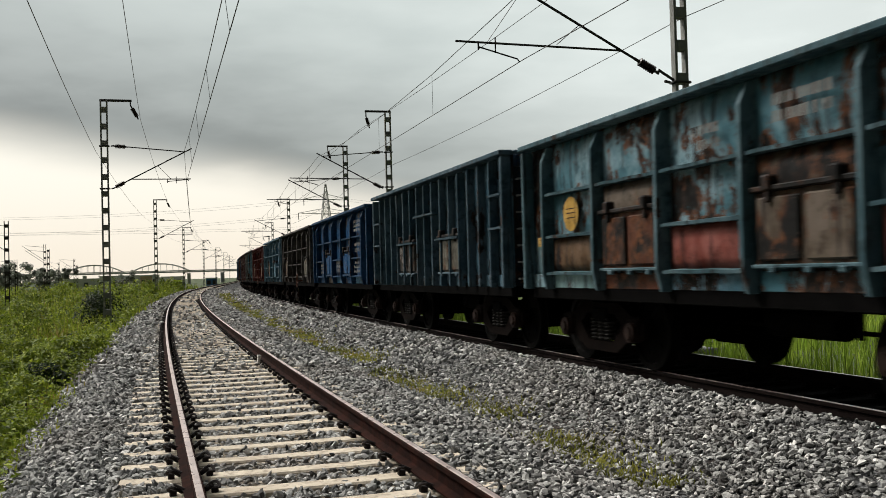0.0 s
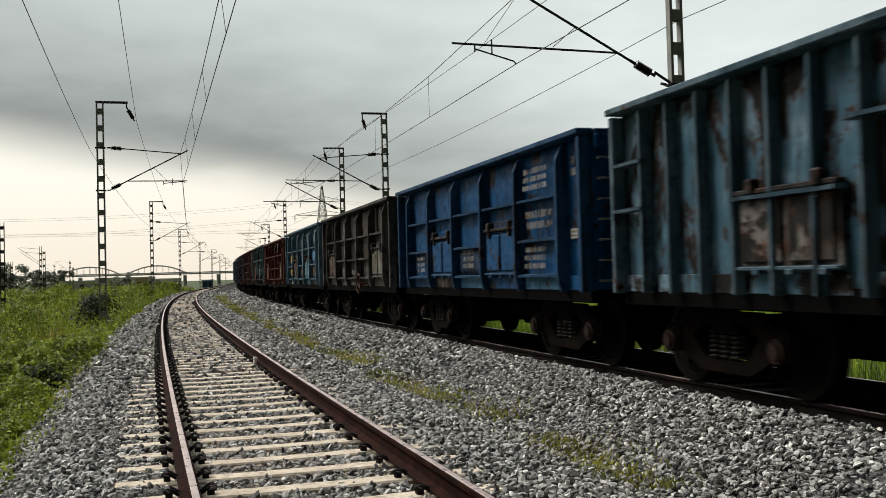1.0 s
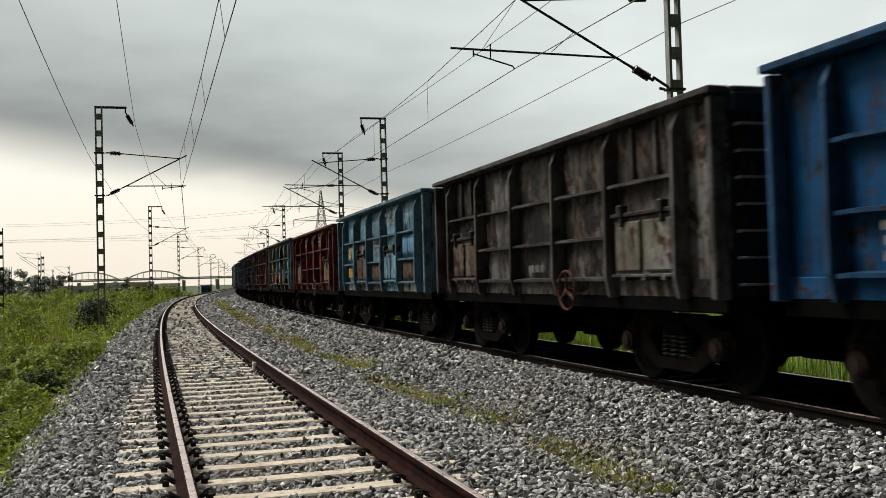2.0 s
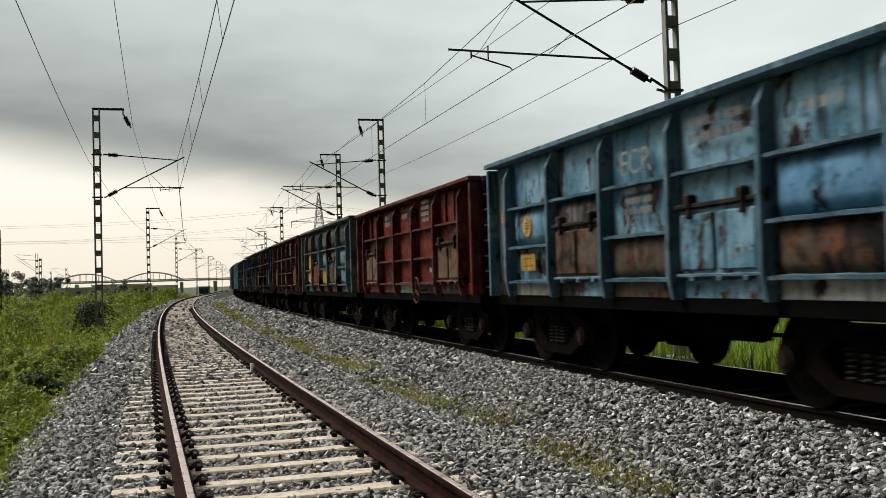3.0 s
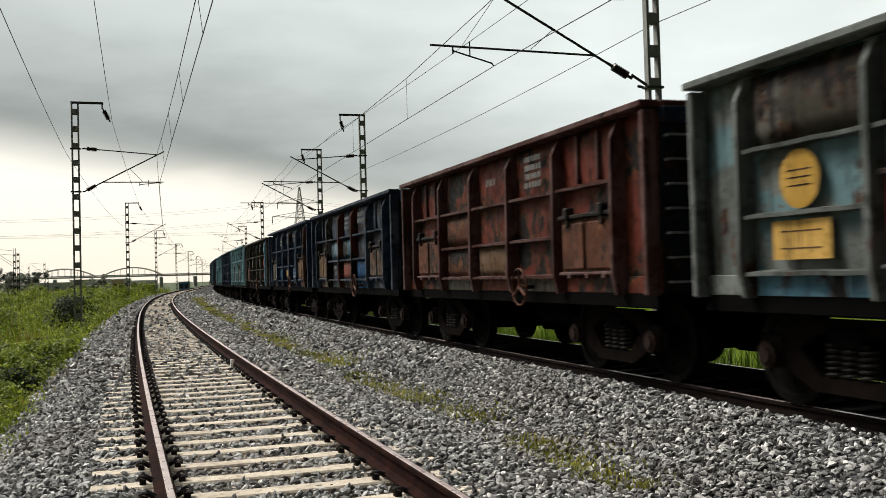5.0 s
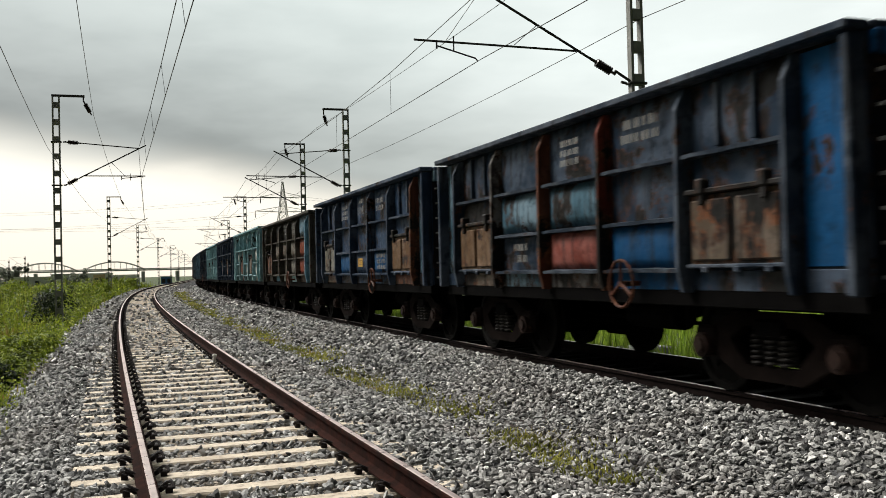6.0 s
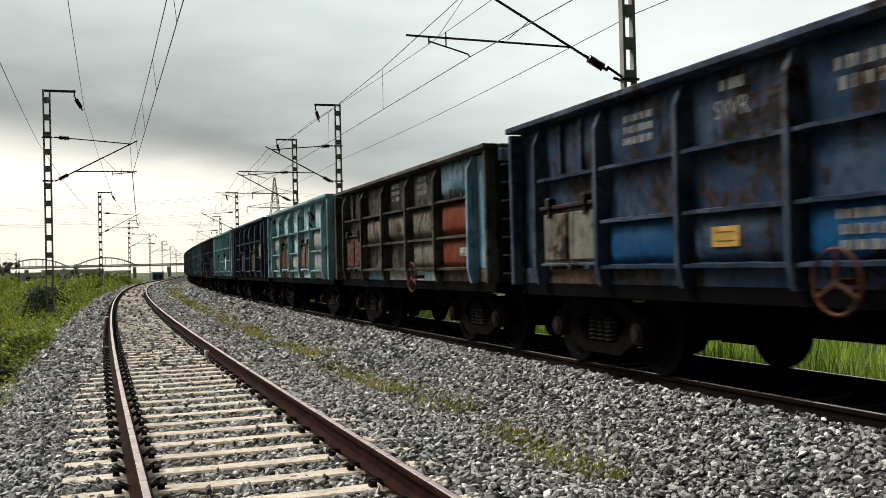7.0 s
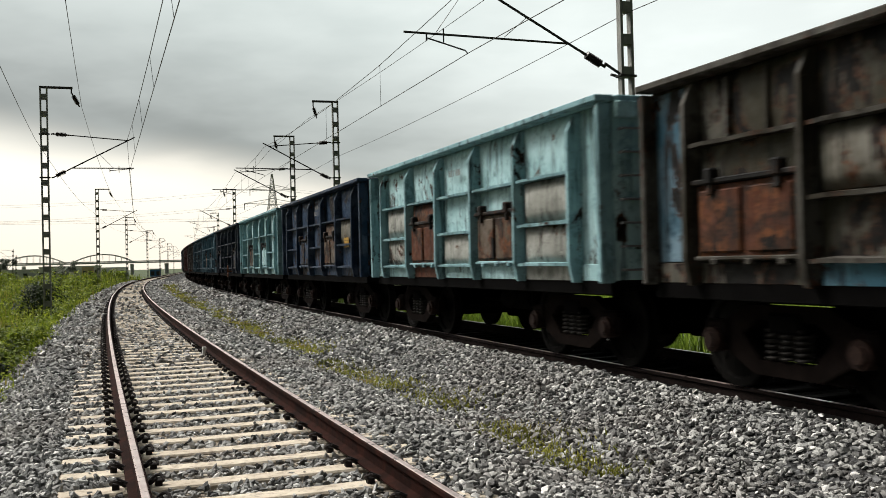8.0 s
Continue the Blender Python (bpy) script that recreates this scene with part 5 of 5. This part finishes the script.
# ---- plants ----
def blades(name, s, u, z, h, w, material, label, category, seed, lean=0.35):
    """Grass: one bent blade for each s, u."""
    rnd = np.random.RandomState(seed)
    n = len(s)
    x, y = on_line(s, u)
    a = rnd.uniform(0, 2 * np.pi, n)
    hh = h * rnd.uniform(0.5, 1.2, n)
    ww = w * rnd.uniform(0.6, 1.3, n)
    side = np.stack([np.cos(a), np.sin(a), np.zeros(n)], 1) * ww[:, None]
    l = rnd.uniform(0, 2 * np.pi, n)
    d = np.stack([np.cos(l), np.sin(l), np.zeros(n)], 1) * (hh * lean * rnd.rand(n))[:, None]
    b = np.stack([x, y, z], 1)
    up = np.zeros((n, 3))
    up[:, 2] = hh
    V = np.stack([b - side, b + side, b + side * 0.7 + up * 0.6 + d * 0.4, b - side * 0.7 + up * 0.6 + d * 0.4, b + up + d * 1.2], 1)
    F = np.array([[0, 1, 2], [0, 2, 3], [3, 2, 4]])
    F = (F[None] + (np.arange(n) * 5)[:, None, None]).reshape(-1, 3)
    o = part(name, mesh_from(V.reshape(-1, 3), F, name), material)
    tagged(o, label, category, kind="stuff")
    return o


def build_grass():
    rnd = np.random.RandomState(21)
    # left bank, in tufts
    s, u, h = [], [], []
    for s0, s1, u0, u1, tufts, per, hh in ((-12, 6, -9, -2.3, 500, 20, 0.7), (6, 24, -9, -2.3, 750, 24, 0.75), (24, 60, -18, -2.4, 900, 18, 1.25), (60, 160, -50, -2.8, 1500, 14, 2.0)):
        ts, tu = rnd.uniform(s0, s1, tufts), u1 - (u1 - u0) * rnd.rand(tufts) ** 1.2
        patchy = 0.55 + 0.45 * np.sin(ts * 0.9 + tu * 1.3) * np.sin(ts * 0.37 - tu * 0.8 + 2)
        th = hh * rnd.uniform(0.4, 1.15, tufts) * np.clip((-2.1 - tu) / 2.2, 0.10, 1) * (0.5 + 0.7 * patchy)
        spread = 0.10 + 0.004 * np.abs(ts)
        s.append(np.repeat(ts, per) + rnd.normal(0, 1, tufts * per) * np.repeat(spread, per))
        u.append(np.repeat(tu, per) + rnd.normal(0, 1, tufts * per) * np.repeat(spread, per))
        h.append(np.repeat(th, per))
    s, u, h = map(np.concatenate, (s, u, h))
    blades("tall_grass", s, u, bed_height(u) - 0.02, h, 0.008 + 0.0004 * np.abs(s), GRASS, "tall green grass and weeds on the bank", "grass", 5)
    # beyond the train
    n = 30000
    s, u = rnd.uniform(-8, 60, n), 8.4 + 22 * rnd.rand(n) ** 1.5
    blades("field_grass", s, u, bed_height(u) - 0.02, 0.75 + 0 * s, 0.012 + 0.0003 * np.abs(s), GRASS_RIGHT, "fresh bright green grass beyond the train", "grass", 6)
    # the strip between the tracks
    n = 19000
    s = 7 + 93 * rnd.rand(n) ** 1.15
    u = 2.95 + 0.15 * np.sin(s * 0.7) + rnd.normal(0, 0.23, n)
    keep = np.sin(s * 2.3) + np.sin(s * 0.9 + 1) + rnd.normal(0, 0.6, n) > -0.7
    s, u = s[keep], u[keep]
    blades("weeds", s, u, bed_height(u), 0.055 + 0.0015 * s, 0.006 + 0.0005 * s, WEED, "low dry weeds growing in the ballast between the tracks", "weeds", 7, 0.9)


build_grass()


def leaf_turns(rnd, d):
    """Turns that lay leaves like shingles over a clump: they face outward and up, and their tips droop."""
    n = len(d)
    up = d * np.array([0.7, 0.7, 0.5]) + np.array([0, 0, 0.75]) + rnd.normal(0, 0.38, (n, 3))
    up /= np.linalg.norm(up, axis=1)[:, None]
    out = d * np.array([1, 1, 0]) + rnd.normal(0, 0.6, (n, 3)) - np.array([0, 0, 0.35])
    out -= up * (out * up).sum(1)[:, None]
    out /= np.linalg.norm(out, axis=1)[:, None]
    return np.stack([out, np.cross(up, out), up], 2)


def leaf_cloud(centres, radii, count, size, seed):
    rnd = np.random.RandomState(seed)
    c, r = np.array(centres), np.array(radii)
    i = rnd.randint(0, len(c), count)
    d = rnd.normal(size=(count, 3))
    d /= np.linalg.norm(d, axis=1)[:, None]
    p = c[i] + d * (r[i] * rnd.uniform(0.55, 1.05, count))[:, None] * np.array([1, 1, 0.85])
    t = leaf_turns(rnd, d)
    k = size * rnd.uniform(0.6, 1.4, count)
    q = np.array([[-0.5, 0, 0], [0, 0.32, 0.06], [0.55, 0, 0], [0, -0.32, 0.06]])
    V = np.einsum("nij,kj->nki", t, q) * k[:, None, None] + p[:, None, :]
    F = (np.array([[0, 1, 2], [0, 2, 3]])[None] + (np.arange(count) * 4)[:, None, None]).reshape(-1, 3)
    return mesh_from(V.reshape(-1, 3), F, "crown")


def build_undergrowth():
    """Leafy weeds that cover the bank in clumps."""
    rnd = np.random.RandomState(31)
    V, N = [], 0
    q = np.array([[-0.5, 0, 0], [0, 0.30, 0.08], [0.55, 0, 0], [0, -0.30, 0.08]])
    for s0, s1, width, clumps, per, r0, leaf in ((-12, 6.5, 6, 250, 50, 0.3, 0.07), (6.5, 16, 5, 260, 130, 0.34, 0.055), (16, 34, 9, 360, 130, 0.52, 0.08), (34, 75, 18, 420, 100, 0.85, 0.13), (75, 170, 40, 600, 40, 1.0, 0.28)):
        s = rnd.uniform(s0, s1, clumps)
        u = -2.55 - width * rnd.rand(clumps) ** 1.3
        r = r0 * rnd.uniform(0.5, 1.5, clumps)
        x, y = on_line(s, u)
        rise = np.clip((-2.5 - u) / 3.0, 0.05, 1.0) * rnd.uniform(0.1, 1.0, clumps) * (0.55 + 0.004 * np.abs(s))
        z = bed_height(u) + rise
        i = np.repeat(np.arange(clumps), per)
        n = len(i)
        d = rnd.normal(size=(n, 3))
        d /= np.linalg.norm(d, axis=1)[:, None]
        p = np.stack([x, y, z], 1)[i] + d * (r[i] * rnd.uniform(0.78, 1.05, n))[:, None] * np.array([1, 1, 0.85])
        p[:, 2] = np.maximum(p[:, 2], np.repeat(bed_height(u), per) + 0.02)
        t = leaf_turns(rnd, d)
        k = leaf * rnd.uniform(0.6, 1.4, n)
        V.append(np.einsum("nij,kj->nki", t, q) * k[:, None, None] + p[:, None, :])
        N += n
    V = np.concatenate(V).reshape(-1, 3)
    F = (np.array([[0, 1, 2], [0, 2, 3]])[None] + (np.arange(N) * 4)[:, None, None]).reshape(-1, 3)
    tagged(part("undergrowth", mesh_from(V, F, "undergrowth"), SHRUB), "dense leafy green weeds and creepers on the bank", "undergrowth", kind="stuff")


build_undergrowth()


def build_bush(s, u, h, w, count, leaf, seed, label, material=None):
    rnd = random.Random(seed)
    x, y, _ = along(s, u)
    z = height(u)
    b = thing("bush", label, "bush", pose(x, y, z))
    cs, rs = [], []
    for k in range(9):
        a, d = rnd.uniform(0, 6.28), rnd.uniform(0, w * 0.5)
        cs.append((d * math.cos(a), d * math.sin(a), h * rnd.uniform(0.25, 0.8)))
        rs.append(h * rnd.uniform(0.16, 0.32))
    part("crown", leaf_cloud(cs, rs, count, leaf, seed), material or SHRUB, b)
    bm = bmesh.new()
    for c in cs[:6]:
        tube(bm, (0, 0, -0.1), c, 0.02, 5, 0.006)
    part("stem", bm, BARK, b)


def build_bushes():
    rnd = random.Random(5)
    lab = "leafy green bush among tall grass on the bank"
    build_bush(42, -3.6, 2.4, 1.3, 2200, 0.10, 50, "dark green bush growing round the foot of a mast", SHRUB_DARK)
    # added bush: its dark leaves give the shade of a hollow in the bank
    build_bush(18.5, -2.85, 0.6, 0.6, 900, 0.06, 51, "dark-leaved bush standing in for a shaded hollow beside the ballast", SHRUB_DARK)
    for k in range(45):
        s = rnd.uniform(7.5, 30)
        h = rnd.uniform(0.4, 1.0)
        build_bush(s, -rnd.uniform(2.9, 3.4 + 0.15 * s), h, h * 1.6, 1000, rnd.uniform(0.045, 0.08) + 0.001 * s, 200 + k, lab)
    for k in range(95):
        s = rnd.choice((rnd.uniform(10, 30), rnd.uniform(16, 60), rnd.uniform(50, 150)))
        u = -rnd.uniform(3.3, 5.5 + s * 0.22)
        h = rnd.uniform(0.7, 1.3) + 0.12 * min(8, -u - 3.3) if s < 60 else rnd.uniform(1.8, 3.0)
        build_bush(s, u, h, h * 1.3, 850, 0.062 + 0.0013 * s, 100 + k, lab)


build_bushes()


# ---- the distance ----
# steel lightened to carry the haze of distance in its colour
HAZE_STEEL = plain("hazy_steel", (0.58, 0.57, 0.54), 0.8)
TAN = plain("tan_plaster", (0.62, 0.46, 0.29), 0.9, 0.0, 0.15, 0.3)
WHITEWASH = plain("whitewash", (0.80, 0.78, 0.74), 0.9, 0.0, 0.12, 0.3)
BLUESHEET = plain("blue_sheet_metal", (0.05, 0.16, 0.36), 0.6, 0.0, 0.2, 0.5)
DARKGLASS = plain("dark_window", (0.03, 0.03, 0.032), 0.3)


def bearing(yaw, d):
    """A place d metres away at that many degrees to the right of the line's start."""
    return d * math.sin(radians(yaw)), d * math.cos(radians(yaw))


def build_bridge():
    d = 520.0
    x, y = bearing(0.67, d)
    br = thing("arch_bridge", "distant steel road bridge with two bowstring arches", "bridge", pose(x, y, -1.6, 0, 0, -0.67))
    bm = bmesh.new()
    box(bm, 0, 0, 6.4, 150, 8, 0.7, 0.1)
    part("deck", bm, HAZE_STEEL, br)
    bm = bmesh.new()
    box(bm, 0, -4.1, 7.05, 150, 0.2, 0.5, 0.02)
    part("parapet", bm, HAZE_STEEL, br)
    for k in range(9):
        bm = bmesh.new()
        box(bm, 0, 0, 0, 1.6, 6, 6.0, 0.1)
        part("pier", bm, HAZE_STEEL, br, at=pose(-68 + 17 * k, 0, 2.7))
    for cx in (-29.5, 3.0):
        for side in (-3.6, 3.6):
            pts = [(cx - 15 + 30 * k / 20, side, 6.6 + 4.2 * (1 - (k / 10 - 1) ** 2)) for k in range(21)]
            a = part("arch", wire_mesh(pts, 0.32, 6), HAZE_STEEL, br)
            for k in range(2, 19, 2):
                part("hanger", wire_mesh([(pts[k][0], side, 6.6), pts[k]], 0.1, 4), HAZE_STEEL, a)


def build_house(yaw, d, w, h, depth, mat, label, floors=1):
    x, y = bearing(yaw, d)
    ho = thing("house", label, "building", pose(x, y, -1.6, 0, 0, -yaw))
    bm = bmesh.new()
    box(bm, 0, 0, h / 2, w, depth, h)
    part("wall", bm, mat, ho)
    bm = bmesh.new()
    box(bm, 0, 0, h + 0.15, w + 0.5, depth + 0.5, 0.3, 0.03)
    part("roof", bm, WHITEWASH, ho)
    wm = bmesh.new()
    box(wm, 0, 0, 0, 1.1, 0.1, 1.3)
    wm = mesh_of(wm, "window")
    n = max(2, int(w / 3.2))
    for f in range(floors):
        for k in range(n):
            part("window", wm, DARKGLASS, ho, at=pose(-w / 2 + w * (k + 0.5) / n, -depth / 2 - 0.03, h * (f + 0.55) / floors))


def build_tree(yaw, d, h, w, seed, count=900, leaf=0.5):
    rnd = random.Random(seed)
    x, y = bearing(yaw, d)
    t = thing("tree", "distant hazy grey-green broadleaf tree with an uneven crown", "tree", pose(x, y, -1.6), group="trees on the horizon")
    bm = bmesh.new()
    tube(bm, (0, 0, -0.3), (0, 0, h * 0.45), h * 0.03, 7, h * 0.02)
    cs, rs = [], []
    for k in range(10):
        a, q = rnd.uniform(0, 6.28), rnd.uniform(0.1, w * 0.42)
        c = (q * math.cos(a), q * math.sin(a), h * rnd.uniform(0.22, 0.86))
        cs.append(c)
        rs.append(h * rnd.uniform(0.10, 0.2))
        tube(bm, (0, 0, h * 0.35), c, h * 0.012, 5, h * 0.004)
    part("trunk", bm, BARK, t)
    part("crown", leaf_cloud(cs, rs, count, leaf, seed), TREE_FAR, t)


def build_pylon(yaw, d, h, label):
    x, y = bearing(yaw, d)
    py = thing("transmission_tower", label, "pylon", pose(x, y, -1.6, 0, 0, -yaw + 12), group="transmission towers")
    half = lambda z: 3.6 * (1 - z / (h * 0.72)) + 1.0 if z < h * 0.72 else 1.0 * (1 - (z - h * 0.72) / (h * 0.30)) + 0.12
    levels = [h * f for f in (0, 0.16, 0.30, 0.42, 0.52, 0.61, 0.69, 0.76, 0.82, 0.88, 0.94, 1.0)]
    for sx, sy in ((-1, -1), (1, -1), (1, 1), (-1, 1)):
        part("leg", wire_mesh([(sx * half(z), sy * half(z), z) for z in levels], 0.13, 4), HAZE_STEEL, py)
    bm = bmesh.new()
    for z0, z1 in zip(levels, levels[1:]):
        a, b = half(z0), half(z1)
        for q in range(4):
            m = Matrix.Rotation(q * math.pi / 2, 4, "Z")
            for p0, p1 in (((-a, -a, z0), (b, -b, z1)), ((a, -a, z0), (-b, -b, z1)), ((-b, -b, z1), (b, -b, z1))):
                tube(bm, m @ Vector(p0), m @ Vector(p1), 0.06, 4)
    part("bracing", bm, HAZE_STEEL, py)
    for z, w in ((h * 0.70, 8.5), (h * 0.84, 6.8)):
        for sgn in (-1, 1):
            bm = bmesh.new()
            tube(bm, (0, -0.7, z), (sgn * w, 0, z + 0.3), 0.09, 4)
            tube(bm, (0, 0.7, z), (sgn * w, 0, z + 0.3), 0.09, 4)
            tube(bm, (0, 0, z + 1.8), (sgn * w, 0, z + 0.3), 0.09, 4)
            arm = part("cross_arm", bm, HAZE_STEEL, py)
            bm = bmesh.new()
            tube(bm, (sgn * w, 0, z + 0.3), (sgn * w, 0, z - 1.7), 0.12, 6)
            part("insulator_string", bm, PORCELAIN, arm)
    return x, y


def span(a, b, sag, r, label):
    pts = [(a[0] + (b[0] - a[0]) * k / 24, a[1] + (b[1] - a[1]) * k / 24, a[2] + (b[2] - a[2]) * k / 24 - 4 * sag * (k / 24) * (1 - k / 24)) for k in range(25)]
    tagged(part("power_line", wire_mesh(pts, r, 4), WIRE), label, "power line", "power lines")


def build_peg():
    x, y, th = along(17.3, 0.66)
    bm = bmesh.new()
    box(bm, 0, 0, 0.08, 0.05, 0.04, 0.16, 0.008)
    box(bm, 0, 0, 0.175, 0.07, 0.05, 0.05, 0.01)
    tagged(part("marker_peg", bm, WHITEWASH, at=pose(x, y, -0.23, 4, 6, 20)), "small white marker peg beside the rail", "peg")


build_peg()


def build_distance():
    build_bridge()
    rnd = random.Random(77)
    build_pylon(10.45, 300, 31.0, "tall steel lattice transmission tower behind the train")
    build_pylon(-24, 330, 31.0, "tall steel lattice transmission tower far across the fields")
    a, b = bearing(10.45, 300), bearing(-24, 330)
    for q, z in ((-7.5, 20.5), (7.5, 20.8), (-6, 25.0), (6, 25.2)):
        span((a[0] + q * 0.2, a[1] + q, z), (b[0] + q * 0.2, b[1] + q, z), 5.5, 0.021, "long power line hung between lattice towers")
        c = bearing(40, 360)
        span((a[0] + q * 0.2, a[1] + q, z), (c[0] + q * 0.2, c[1] + q, z), 6, 0.021, "long power line hung between lattice towers")
    for q, z in ((0, 13.5), (4, 14.2)):
        a2, b2 = bearing(12, 250 + q), bearing(-28, 240 + q)
        for e in (a2, b2):
            bm = bmesh.new()
            tube(bm, (0, 0, 0), (0, 0, z + 1.9), 0.16, 8, 0.1)
            pl = part("utility_pole", bm, IRON, at=pose(e[0], e[1], -1.6))
            tagged(pl, "slender dark utility pole carrying a power line", "pole", "utility poles")
        span((*a2, z), (*b2, z - 0.3), 1.6, 0.016, "low power line crossing the fields")
    build_house(0.2, 330, 3.6, 4.0, 6, TAN, "small tan flat-roofed house in the distance", 1)
    build_house(-0.7, 360, 20, 4.3, 8, WHITEWASH, "long low whitewashed shed in the distance")
    build_house(1.4, 380, 12, 3.6, 8, WHITEWASH, "low whitewashed building in the distance")
    build_house(-3.0, 300, 12, 3.4, 6, WHITEWASH, "low whitewashed building in the distance")
    build_house(3.8, 320, 3.4, 2.7, 4, BLUESHEET, "small blue sheet-metal hut beside the line")
    build_tree(-0.9, 300, 6.0, 5.5, 300)
    for k in range(20):
        build_tree(rnd.uniform(-10.5, -3.9), rnd.uniform(260, 380), rnd.uniform(7, 9), rnd.uniform(9, 14), 310 + k, 900, 0.7)
    for k in range(8):
        build_tree(rnd.uniform(-30, -11), rnd.uniform(180, 300), rnd.uniform(7, 11), rnd.uniform(7, 10), 340 + k, 700, 0.55)


build_distance()


def build_yard_masts():
    """Masts of a further line, across the field."""
    lab = "dark slender mast of another line across the field"
    for yaw, d, h in ((-7.0, 62, 6.4), (-5.1, 115, 6.9), (-4.92, 112, 6.3), (-6.55, 120, 5.4), (-3.6, 170, 6.5), (-3.45, 190, 5.8), (-6.85, 140, 5.4), (-4.4, 200, 6.6)):
        x, y = bearing(yaw, d)
        m = thing("line_mast", lab, "mast", pose(x, y, -1.4, 0, 0, -yaw), group="masts across the field")
        bm = bmesh.new()
        for dx in (-0.11, 0.11):
            box(bm, dx, 0, h / 2, 0.055, 0.12, h)
        part("post", bm, IRON, m)
        bm = bmesh.new()
        for k in range(int(h / 0.7)):
            box(bm, 0, 0, 0.5 + 0.7 * k, 0.17, 0.13, 0.2)
        part("battens", bm, IRON, m)
        bm = bmesh.new()
        tube(bm, (0, 0, h - 0.3), (-2.0, 0, h - 0.1), 0.018, 6)
        tube(bm, (0, 0, h - 1.8), (-2.3, 0, h - 0.1), 0.018, 6)
        part("bracket", bm, IRON, m)


build_yard_masts()


# ---- motion of the train ----
def motions():
    for n, w, wheels, _ in WAGONS:
        walk(w, [(t / 4, wagon_pose(n, t / 4)) for t in range(33)])
        for i, wh in enumerate(wheels):
            x = wh.matrix_basis.translation.x
            walk(wh, [(f / FPS, pose(x, 0, 0.5, 0, 0, 0) @ Matrix.Rotation((wagon_s(n, f / FPS) - wagon_s(n, 0)) / 0.5, 4, "Y")) for f in range(241)])


motions()
